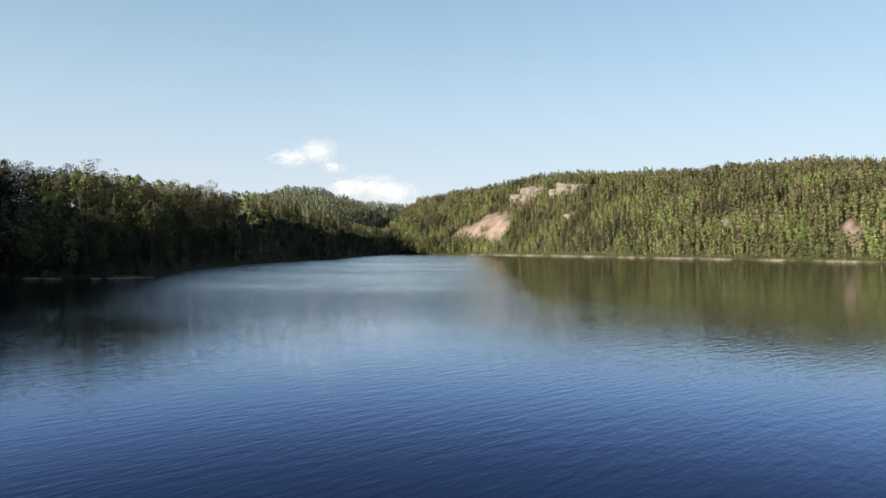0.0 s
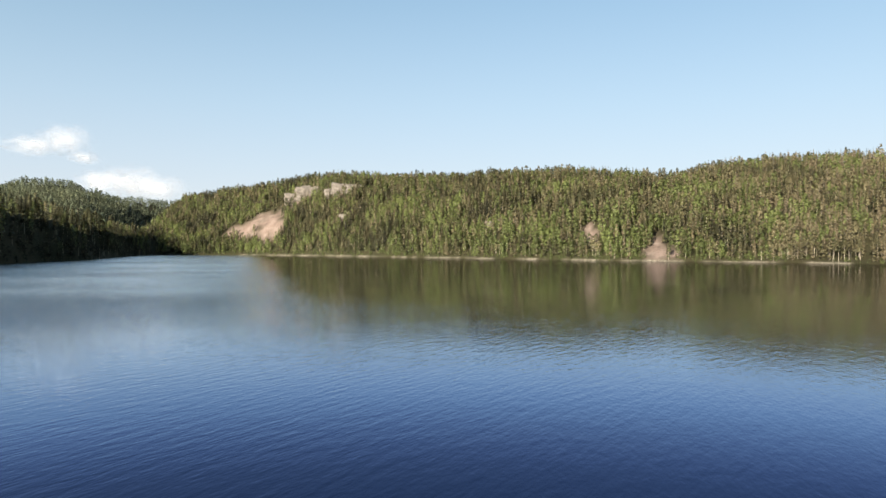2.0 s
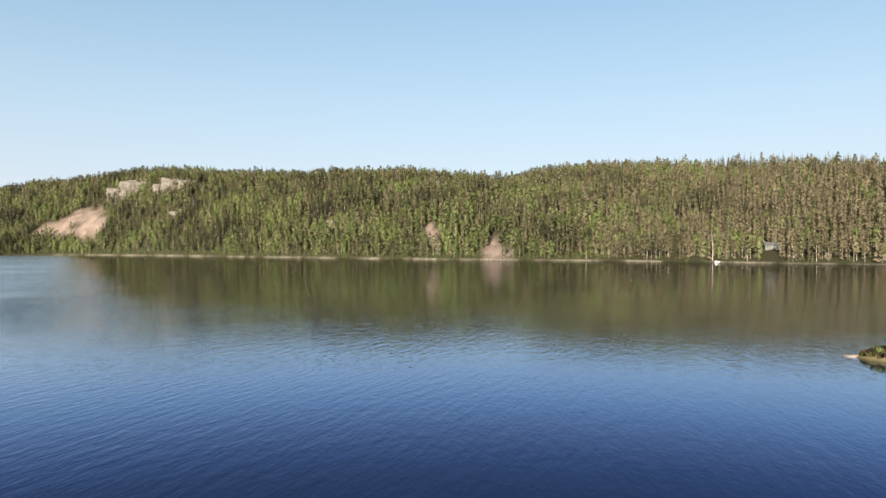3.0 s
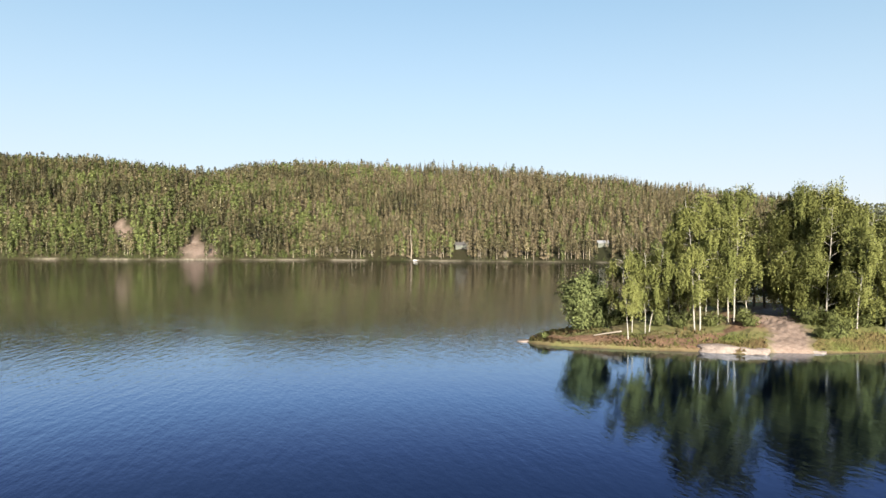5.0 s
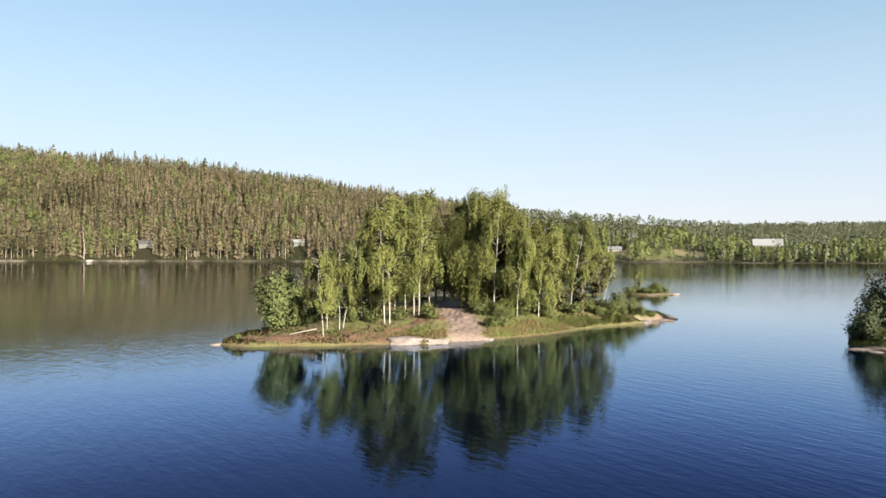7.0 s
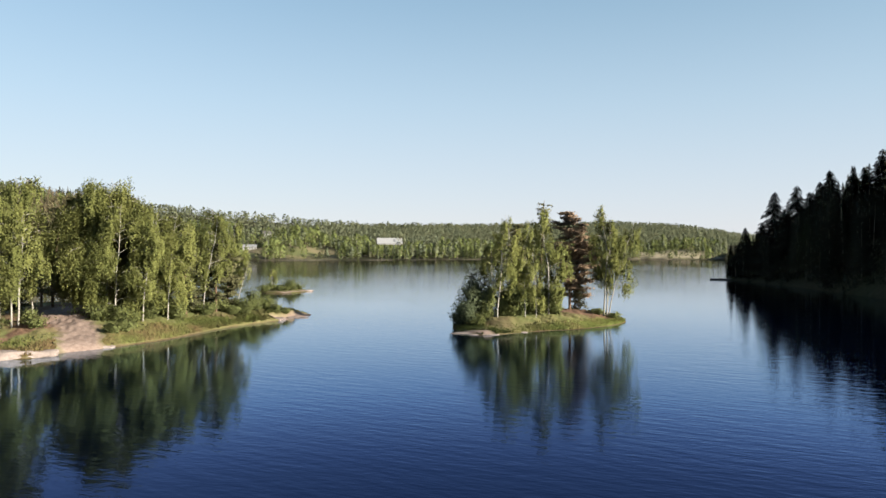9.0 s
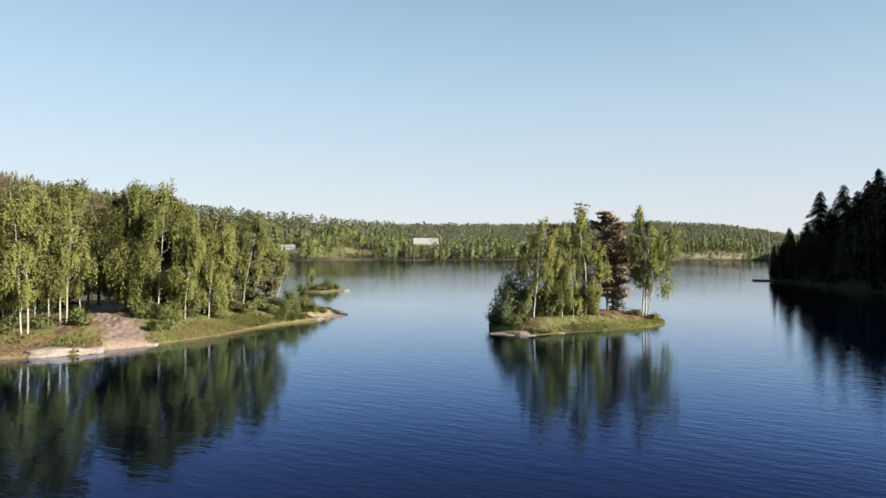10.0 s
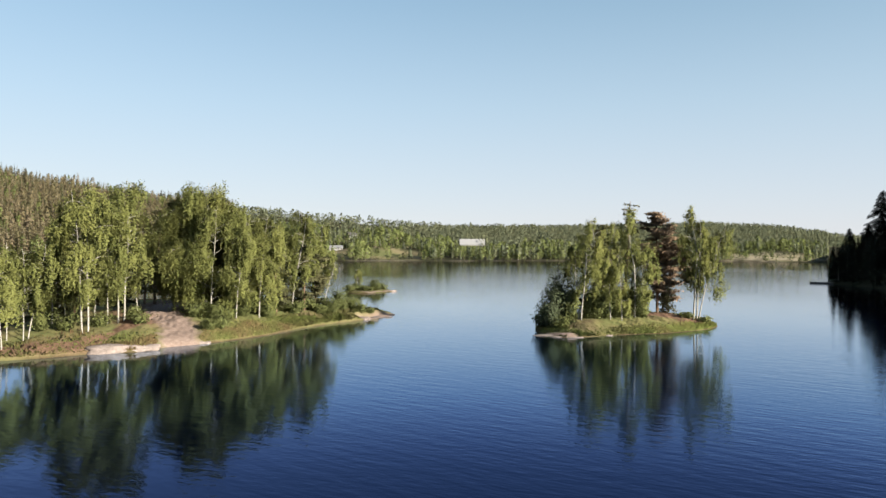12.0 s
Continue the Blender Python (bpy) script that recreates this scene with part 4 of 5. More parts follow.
def pine(at, height, lean, wide, low, seed, count=3000, group="pines on the island", label="", leaf=None, sparse=1.0):
    rng = np.random.default_rng(seed)
    t = base("pine_tree", at, label or "tall pine with reddish trunk and flat dark needle tufts", "tree", group)
    line = stem_line(height, lean, rng, wobble=0.007)
    h = np.linspace(0, 1, len(line))
    array_part("trunk", raw_mesh("trunk", *tube(line, 0.013 * height * (1 - h) ** 0.7 + 0.02, 7), [PINE_BARK], smooth=True), t)
    limbs, pts, ways = [], [], []
    m = int(18 * sparse + 6)
    for i in range(m):
        s = low + (0.985 - low) * ((i + rng.random()) / m)
        p0 = np.array([np.interp(s, h, line[:, k]) for k in range(3)])
        q = (s - low) / (1 - low)
        reach = wide * np.interp(q, [0, 0.3, 0.7, 1], [0.8, 1.0, 0.66, 0.16]) * rng.uniform(0.55, 1.2)
        a = rng.uniform(0, 2 * np.pi)
        k = np.linspace(0, 1, 5)[:, None]
        ln = p0 + np.array([math.cos(a), math.sin(a), 0]) * reach * k + np.array([0, 0, 1]) * reach * (0.12 * k + 0.18 * k ** 2) * rng.uniform(-0.6, 1.4)
        limbs.append(tube(ln, np.linspace(0.012 + 0.0025 * height, 0.008, 5), 4))
        for _ in range(max(2, int(reach * 4.2))):
            f = rng.uniform(0.3, 1.08)
            hub = np.array([np.interp(f, k[:, 0], ln[:, j]) for j in range(3)]) + rng.normal(0, 1, 3) * np.array([0.28, 0.28, 0.10])
            n = max(8, int(1.6 * count / m / max(2, int(reach * 4.2))))
            loose = rng.normal(0, 1, (n, 3))
            pts.append(hub + loose * np.array([0.33, 0.33, 0.10]))
            ways.append(loose * [0.4, 0.4, 0.6] + np.array([math.cos(a) * 0.5, math.sin(a) * 0.5, 0.45]))
    tagged(array_part("bough", raw_mesh("bough", *joined(limbs), [DARK_BARK], smooth=True), t), kind="stuff")
    array_part("crown", leaf_mesh("crown", np.concatenate(pts), np.concatenate(ways), 0.15, rng, -0.4, leaf or PINE_NEAR), t)
    return t


def shrub(at, height, wide, seed, count=900, leaf=None, name="shrub", group="shrubs on the island", label="", deep=0.0):
    rng = np.random.default_rng(seed)
    t = base(name, at, label or "leafy green shrub at the water's edge", "shrub", group)
    stems, pts = [], []
    m = 9
    for i in range(m):
        a, reach = rng.uniform(0, 2 * np.pi), wide * rng.uniform(0.25, 0.95)
        top = np.array([math.cos(a) * reach, math.sin(a) * reach, height * rng.uniform(0.6, 1.0) * (1 - 0.35 * (reach / wide) ** 2)])
        k = np.linspace(0, 1, 6)[:, None]
        ln = top * np.array([1, 1, 0]) * k ** 1.4 + np.array([0, 0, 1]) * (top[2] * k - 0.05)
        stems.append(tube(ln, np.linspace(0.02 + 0.006 * height, 0.008, 6), 4))
        n = int(2.2 * count) // m
        f = rng.uniform(0.12, 1.05, n)
        c = np.stack([np.interp(f, k[:, 0], ln[:, j]) for j in range(3)], 1)
        pts.append(c + rng.normal(0, 1, (n, 3)) * np.array([0.26 * wide, 0.26 * wide, 0.07 * height]))
    tagged(array_part("stem", raw_mesh("stem", *joined(stems), [DARK_BARK], smooth=True), t), kind="stuff")
    p = np.concatenate(pts)
    p[:, 2] = np.abs(p[:, 2])
    array_part("foliage", leaf_mesh("foliage", p, unit(p / [wide, wide, height] - [0, 0, 0.35]) + rng.normal(0, 0.3, p.shape), 0.085 + 0.009 * height, rng, 0.2, leaf or SHRUB), t)
    return t


def leaning(bearing, away, top_bearing, back=0.0):
    x, y = spot(bearing, away)
    u, v = spot(top_bearing, away + back)
    return u - x, v - y


# birches: bearing, distance, height, bearing of the top, crown radius, bare share of the stem, leaf sprays, stem
BIRCHES = [(-70.3, 73.9, 9.2, -70.1, 1.35, 0.42, 1500, 0.9), (-70.6, 77.0, 9.6, -70.7, 1.3, 0.35, 1500, 0.8), (-71.6, 76.5, 9.0, -72.0, 1.3, 0.38, 1300, 0.8),
           (-71.9, 77.0, 9.3, -72.9, 1.3, 0.45, 1300, 0.9), (-73.4, 84, 11.0, -73.3, 1.9, 0.2, 2200, 0.9), (-74.2, 88, 12.5, -74.1, 2.1, 0.2, 2300, 0.9),
           (-75.3, 77.4, 14.6, -74.2, 1.9, 0.30, 2700, 1.0), (-75.7, 77.8, 15.2, -75.8, 2.1, 0.28, 3200, 1.0), (-76.1, 85, 14.8, -76.3, 2.2, 0.22, 2800, 1.0),
           (-77.0, 82, 12.2, -76.8, 1.6, 0.45, 1500, 0.8), (-77.7, 82.5, 15.8, -77.7, 2.1, 0.30, 2900, 0.9), (-78.1, 83, 15.9, -78.7, 2.2, 0.30, 3000, 1.0),
           (-79.0, 92, 13.5, -79.0, 1.6, 0.3, 1800, 1.0),
           (-82.2, 95, 15.0, -82.1, 2.9, 0.22, 5200, 1.1), (-82.9, 91, 16.3, -82.8, 3.7, 0.18, 8600, 1.2), (-83.7, 90, 16.6, -83.6, 3.8, 0.16, 9000, 1.2),
           (-84.3, 86.5, 13.6, -84.4, 3.0, 0.14, 5600, 1.0), (-84.6, 91, 16.0, -84.6, 3.5, 0.13, 7600, 1.1), (-85.4, 92, 14.6, -85.5, 3.2, 0.12, 6000, 1.0), (-86.2, 86.0, 12.6, -87.0, 2.2, 0.24, 3000, 1.0),
           (-86.6, 91, 13.6, -86.7, 2.8, 0.14, 4600, 0.9), (-87.95, 88.8, 13.0, -88.2, 2.3, 0.24, 3200, 1.0), (-88.6, 94, 12.4, -88.7, 2.4, 0.2, 3200, 0.9),
           (-90.5, 93.2, 13.0, -91.6, 1.7, 0.35, 2000, 0.9), (-91.3, 99, 14.0, -91.5, 1.9, 0.3, 2300, 0.9), (-92.2, 101, 12.6, -92.4, 1.6, 0.3, 1700, 0.9)]
for i, (b, r, h, tb, w, low, n, th) in enumerate(BIRCHES):
    birch(birch_isle.at(b, r), h, leaning(b, r, tb), w * 1.14, low, 100 + i, int(n * 1.4), th * 0.9)
birch(birch_isle.at(-93.05, 98.5), 6.8, leaning(-93.05, 98.5, -94.1), 0.7, 0.72, 150, 160, 1.2, label="bare leaning white birch stem at the shore")
for i, (b, r, h, w, low) in enumerate([(-80.2, 106, 13.6, 2.6, 0.12), (-79.5, 112, 13.5, 2.6, 0.12), (-80.9, 120, 14.0, 2.6, 0.15), (-74.8, 97, 10.0, 2.2, 0.1), (-72.8, 92, 8.0, 2.0, 0.1)]):
    pine(birch_isle.at(b, r), h, leaning(b, r, b - 0.2), w, low, 200 + i, 3600, label="dark shaded pine among the island birches")
for i, (b, r, h, w, low) in enumerate([(-89.3, 92.5, 9.2, 2.2, 0.08), (-90.0, 97, 10.5, 2.1, 0.12), (-91.5, 95.5, 9.0, 2.0, 0.06), (-92.4, 98, 7.6, 1.8, 0.08)]):
    pine(birch_isle.at(b, r), h, leaning(b, r, b + 0.1), w, low, 220 + i, 3200, label="bushy brownish pine close to the shore", leaf=PINE_NEAR)

for i, (b, r, h, w) in enumerate([(-73.6, 96, 6.0, 2.2), (-75.4, 99, 7.0, 2.4), (-76.9, 97, 6.5, 2.3), (-78.3, 103, 7.5, 2.5), (-82.6, 112, 8.0, 2.6), (-84.0, 108, 7.0, 2.4)]):
    pine(birch_isle.at(b, r), h, (0, 0), w, 0.04, 240 + i, 2600, label="low dark young pine in the shade of the birches")

# shrubs of the birch island: bearing, distance, height, radius, leaf sprays
for i, (b, r, h, w, n) in enumerate([(-66.7, 78.0, 7.2, 2.0, 4200), (-67.9, 78.6, 5.4, 1.6, 2600)]):
    shrub(birch_isle.at(b, r), h, w, 300 + i, n, ALDER, name="alder_tree", group="alders on the spit", label="bushy rounded green alder on the grassy spit")
for i, (b, r, h, w, n) in enumerate([(-63.6, 75.0, 0.8, 0.7, 260), (-69.3, 82, 2.2, 1.2, 700), (-70.0, 84, 2.6, 1.3, 700), (-72.6, 80, 2.0, 1.2, 600), (-74.2, 80, 2.4, 1.4, 800),
                                     (-76.5, 81, 1.9, 1.2, 600), (-79.2, 81, 1.4, 1.3, 600), (-78.6, 84, 1.8, 1.3, 600), (-84.2, 79.6, 1.3, 0.9, 600), (-84.9, 80.8, 1.9, 1.0, 900), (-85.6, 86, 1.5, 1.1, 800),
                                     (-88.5, 89.6, 1.6, 1.1, 900), (-90.3, 94.6, 1.2, 1.0, 600), (-92.2, 96.3, 1.4, 1.1, 700), (-93.6, 96, 2.6, 1.5, 1000), (-94.4, 100, 3.0, 1.6, 1100), (-95.2, 102, 2.0, 1.4, 800), (-96.1, 101, 1.3, 1.2, 500), (-96.8, 102, 1.0, 1.0, 400)]):
    shrub(birch_isle.at(b, r), h, w, 310 + i, n)

for i in range(15):
    b = -83.2 - 0.68 * i
    r = 86.0 + 1.25 * (abs(b) - 83.2) + 2.5 * math.sin(i * 2.1)
    shrub(birch_isle.at(b, r), 2.0 + 0.7 * math.sin(i * 1.7), 1.5, 340 + i, 1000, label="leafy young growth in the shade under the birches")

# second island
for i, (b, r, h, tb, w, low, n, th) in enumerate([
        (-114.1, 87.0, 12.0, -114.6, 1.7, 0.28, 2400, 1.1), (-113.9, 87.2, 9.5, -113.4, 1.4, 0.30, 1700, 1.0), (-115.2, 94, 13.4, -115.0, 1.9, 0.2, 2800, 1.0),
        (-116.4, 87.6, 9.2, -116.3, 1.3, 0.25, 1500, 1.1), (-117.3, 88.4, 8.6, -117.2, 1.3, 0.2, 1400, 0.8), (-118.3, 90.0, 14.4, -118.2, 2.0, 0.16, 3800, 1.2),
        (-118.8, 91.0, 9.0, -119.0, 1.3, 0.3, 1200, 0.7), (-116.4, 97, 12.6, -116.6, 1.8, 0.25, 2200, 0.9), (-122.7, 97.5, 15.8, -122.7, 1.9, 0.36, 3000, 1.2),
        (-122.95, 98, 14.0, -123.2, 1.6, 0.40, 1900, 1.0), (-123.1, 98, 12.8, -124.7, 2.3, 0.32, 3400, 0.9)]):
    birch(pine_isle.at(b, r), h, leaning(b, r, tb), w, low, 400 + i, int(n * 1.2), th, group="birches on the small island", density=0.66)
pine(pine_isle.at(-120.0, 99.5), 14.0, leaning(-120.0, 99.5, -120.05), 3.5, 0.22, 430, 9500, sparse=1.5, label="rust-brown pine with a dark straight trunk on the mound", leaf=PINE_BROWN)
pine(pine_isle.at(-120.4, 102), 11.4, leaning(-120.4, 102, -120.8), 3.0, 0.2, 431, 5000, sparse=1.3, leaf=PINE_BROWN, label="rust-brown pine with a dark straight trunk on the mound")
pine(pine_isle.at(-117.5, 99), 15.4, leaning(-117.5, 99, -117.75), 1.4, 0.5, 432, 420, label="tall thin-topped pine above the birches", sparse=0.45)
pine(pine_isle.at(-115.9, 97), 11.8, leaning(-115.9, 97, -115.9), 2.0, 0.15, 433, 3400, label="dark pine among the birches")
pine(pine_isle.at(-120.7, 101), 4.2, (0, 0), 0.9, 0.05, 434, 900, label="small young pine on the mound")
for i, (b, r, h, w, n) in enumerate([(-111.4, 85.5, 3.0, 1.5, 1500), (-111.9, 87, 4.6, 1.6, 1900), (-112.6, 88, 6.6, 1.8, 2600), (-111.0, 87.5, 2.0, 1.2, 800)]):
    shrub(pine_isle.at(b, r), h, w, 450 + i, n, JUNIPER, name="juniper", group="junipers on the small island", label="dark dense juniper at the water's edge")
for i, (b, r, h, w, n) in enumerate([(-112.6, 84, 1.6, 1.1, 600), (-113.2, 87.5, 4.2, 1.3, 2000), (-114.6, 88.5, 4.0, 1.4, 2000), (-115.2, 88, 4.6, 1.4, 2400), (-115.9, 88.5, 4.2, 1.3, 2000),
                                     (-116.9, 89.5, 4.0, 1.3, 1900), (-117.7, 90, 4.4, 1.3, 2000), (-118.6, 91.5, 3.6, 1.2, 1600), (-118.9, 90.5, 1.8, 1.1, 700), (-122.2, 96.5, 1.0, 0.9, 400),
                                     (-123.5, 96.8, 1.0, 0.9, 400)]):
    shrub(pine_isle.at(b, r), h, w, 470 + i, n, group="shrubs on the small island")
for i, (b, r, h, w, n) in enumerate([(-95.2, 159.5, 1.7, 1.6, 900), (-95.9, 160, 1.9, 1.6, 900), (-96.4, 159, 1.4, 1.2, 600), (-96.8, 159.5, 1.5, 1.2, 600), (-97.3, 160, 2.5, 1.9, 1300), (-97.9, 162.5, 1.4, 1.1, 500)]):
    shrub(rock_isle.at(b, r), h, w, 490 + i, n, group="bushes on the islet")
birch(rock_isle.at(-95.8, 161.5), 4.9, (0.2, 0), 1.0, 0.3, 497, 700, group="bushes on the islet", label="small young birch on the islet")


# ---- grass along the island shores ----
def grass(isle, name, seed, n, tall=0.26):
    rng = np.random.default_rng(seed)
    a = rng.uniform(-np.pi, np.pi, n)
    u = 1 - np.abs(rng.normal(0, 0.11, n)) - 0.012
    x, y = isle.mid[0] + np.cos(a) * isle.edge(a) * u, isle.mid[1] + np.sin(a) * isle.edge(a) * u
    keep = (isle.bare(x, y) < 0.15) & (isle.strip(isle.needles, x, y) < rng.uniform(0.1, 1.2, n)) & (u > 0.2)
    x, y = x[keep], y[keep]
    z = isle.height(x, y)
    m = len(x)
    p = np.stack([x, y, z - 0.03], 1)
    w, h = rng.uniform(0.05, 0.12, m), tall * rng.uniform(0.4, 1.3, m) * np.clip(0.9 + 0.5 * waves(x, y, 6, 51), 0.3, 1.6)
    t = rng.uniform(0, np.pi, m)
    side = np.stack([np.cos(t) * w, np.sin(t) * w, 0 * w], 1)
    tip = p + np.stack([rng.normal(0, 0.13, m), rng.normal(0, 0.13, m), h], 1)
    v = np.stack([p - side, p + side, tip], 1).reshape(-1, 3)
    tone = np.clip(0.5 + 0.4 * waves(x, y, 7, 52) + 0.3 * np.clip((y - 8) / 20, -1, 1) + rng.normal(0, 0.15, m), 0, 1)
    me = raw_mesh(name, v, np.arange(3 * m).reshape(-1, 3), [GRASS], attrs=[("tone", "FACE", tone), ("soft", "POINT", np.repeat(unit(np.stack([np.cos(a[keep]), np.sin(a[keep]), 0.7 + 0 * x], 1) + rng.normal(0, 0.3, (m, 3))), 3, axis=0))])
    tagged(new(name, me), "yellow-green grass along the island shore", "grass", kind="stuff")


grass(birch_isle, "grass", 61, 60000, 0.27)
grass(pine_isle, "grass", 62, 20000)
grass(rock_isle, "grass", 63, 3000)


# ---- rocks ----
def rock(at, size, turn, seed, label, mat=None, name="rock", group="shore rocks", steep=0.35):
    bm = bmesh.new()
    bmesh.ops.create_icosphere(bm, subdivisions=4, radius=1.0)
    o = Vector((seed * 7.3, seed * 3.1, 0))
    for v in bm.verts:
        c = v.co.copy()
        box = max(abs(c.x), abs(c.y), abs(c.z))
        c = c.lerp(c / box, steep)
        d = noise.fractal(c * 1.3 + o, 1.0, 2.1, 4) * (0.24 + 0.2 * (steep > 0.6)) + noise.noise(Vector((c.x * 7, c.y * 7, c.z * 2.0)) + o) * (0.05 + 0.13 * (steep > 0.6))
        c *= 1 + d
        v.co = Vector((c.x * size[0], c.y * size[1], c.z * size[2]))
    me = bpy.data.meshes.new(name)
    bm.to_mesh(me)
    bm.free()
    for f in me.polygons:
        f.use_smooth = True
    me.materials.append(mat or GRANITE)
    ob = new(name, me)
    ob.matrix_world = pose(*at, 0, 0, turn)
    return tagged(ob, label, "rock", group)


for i, (b, r, z, sx, sy, sz, turn) in enumerate([
        (-77.2, 73.7, 0.08, 2.6, 1.5, 0.62, -75), (-78.8, 73.7, 0.05, 2.4, 1.4, 0.58, -80), (-76.2, 73.9, 0.05, 1.6, 1.2, 0.55, -75), (-83.4, 76.9, -0.1, 1.3, 1.0, 0.4, -80),
        (-62.6, 76.0, -0.1, 1.5, 1.0, 0.3, -70), (-97.6, 101.8, -0.04, 2.6, 1.4, 0.09, -160), (-98.1, 103.4, -0.05, 1.5, 1.0, 0.07, -150), (-96.2, 98.6, 0.0, 1.6, 0.8, 0.35, -150)]):
    rock((*spot(b, r), z), (sx, sy, sz), turn, 10 + i, "smooth pale pink granite slab sloping into the water")
for i, (b, r, sx, sy, sz) in enumerate([(-111.6, 80.9, 1.9, 0.7, 0.15), (-112.7, 80.1, 1.9, 0.6, 0.14), (-113.5, 79.9, 1.1, 0.5, 0.12), (-115.9, 82.6, 1.1, 0.4, 0.16)]):
    rock((*spot(b, r), -0.02), (sx, sy, sz), b, 30 + i, "pale granite rock at the island's edge")
for i, (b, r, sx, sy, sz) in enumerate([(-98.4, 161.5, 1.6, 1.0, 0.28), (-97.2, 158, 1.4, 0.9, 0.22)]):
    rock((*spot(b, r), 0.05), (sx, sy, sz), b, 40 + i, "low pale rock of the islet")
for i, (b, r, sx, sy, sz) in enumerate([(23.2, 258, 2.4, 1.6, 0.2), (24.3, 256, 4.2, 2, 0.35), (25.3, 255, 2.6, 1.6, 0.3), (26.6, 256, 1.6, 1.2, 0.25), (29.4, 260, 2.8, 1.8, 0.2), (30.6, 266, 3.0, 1.6, 0.25)]):
    rock((*spot(b, r), 0.1), (sx, sy, sz), b, 50 + i, "low pale rock on the shaded shore", group="rocks of the shaded shore")
for i, (b, r, sx, sy, sz) in enumerate([(-6.4, 1289, 16, 9, 11), (-7.3, 1280, 19, 9, 13), (-8.1, 1262, 10, 8, 8), (-9.4, 1206, 13, 8, 9), (-10.2, 1192, 18, 9, 12), (-11.2, 1170, 15, 8, 9),
                                        (-10.4, 1106, 9, 5, 4), (-22.4, 858, 7, 4, 3), (-23.3, 850, 6, 4, 2.6), (-24.1, 842, 6, 4, 2.6)]):
    rock((*spot(b, r), ground_at(b, r)), (sx, sy, sz), b, 70 + i, "grey weathered cliff face standing out of the woods", CLIFF, "cliff", "cliffs on the hill", 0.7)


for i, (b, r, h, w) in enumerate([(24.0, 257.5, 1.0, 1.8), (24.7, 256.8, 1.2, 2.0), (25.2, 257, 0.9, 1.5), (29.8, 262, 2.8, 1.6)]):
    shrub((*spot(b, r), 0.3), h, w, 560 + i, 900, group="shrubs on the shaded shore", label="low yellow-green bush on the shaded shore")


# ---- dead trees ----
def dead_tree(at, height, lean, seed, label, thick=1.0):
    rng = np.random.default_rng(seed)
    t = base("dead_tree", at, label, "tree", "dead trees")
    line = stem_line(height, lean, rng, wobble=0.014)
    h = np.linspace(0, 1, len(line))
    array_part("trunk", raw_mesh("trunk", *tube(line, thick * (0.012 * height * (1 - h) ** 0.8 + 0.03), 6), [PALE_BARK], smooth=True), t)
    for i in range(9):
        s = rng.uniform(0.35, 0.95)
        p0 = np.array([np.interp(s, h, line[:, k]) for k in range(3)])
        a, reach = rng.uniform(0, 2 * np.pi), height * rng.uniform(0.10, 0.24) * (1.2 - s)
        k = np.linspace(0, 1, 5)[:, None]
        ln = p0 + np.array([math.cos(a), math.sin(a), 0]) * reach * k + np.array([0, 0, 1]) * reach * (0.7 * k - 0.3 * k ** 2)
        array_part("branch", raw_mesh("branch", *tube(ln, thick * np.linspace(0.07, 0.02, 5), 4), [PALE_BARK], smooth=True), t)


for b, r, top, lean_b, seed, label, thick in ((27.3, 278, 4.3, 27.9, 501, "bare pale dead pine among the shaded woods", 0.6), (-52.7, 597, 1.75, -52.6, 502, "tall pale dead trunk on the sunny shore", 1.3),
                                              (-38.2, 880, 5.9, -38.2, 503, "bare grey dead pine on the slope", 1.3), (-58.3, 575, 0.8, -58.3, 504, "pale bare trunk on the sunny shore", 1.0)):
    z = ground_at(b, r) - 0.3
    dead_tree((*spot(b, r), z), EYE_Z + r * math.tan(radians(top)) - z, leaning(b, r, lean_b), seed, label, thick)


# ---- houses on the far shore ----
def box_mesh(x0, x1, y0, y1, z0, z1, bevel=0.03):
    bm = bmesh.new()
    bmesh.ops.create_cube(bm, size=1, matrix=Matrix.LocRotScale(((x0 + x1) / 2, (y0 + y1) / 2, (z0 + z1) / 2), None, (x1 - x0, y1 - y0, z1 - z0)))
    bmesh.ops.bevel(bm, geom=bm.edges[:], offset=bevel, segments=1, affect="EDGES")
    return bm


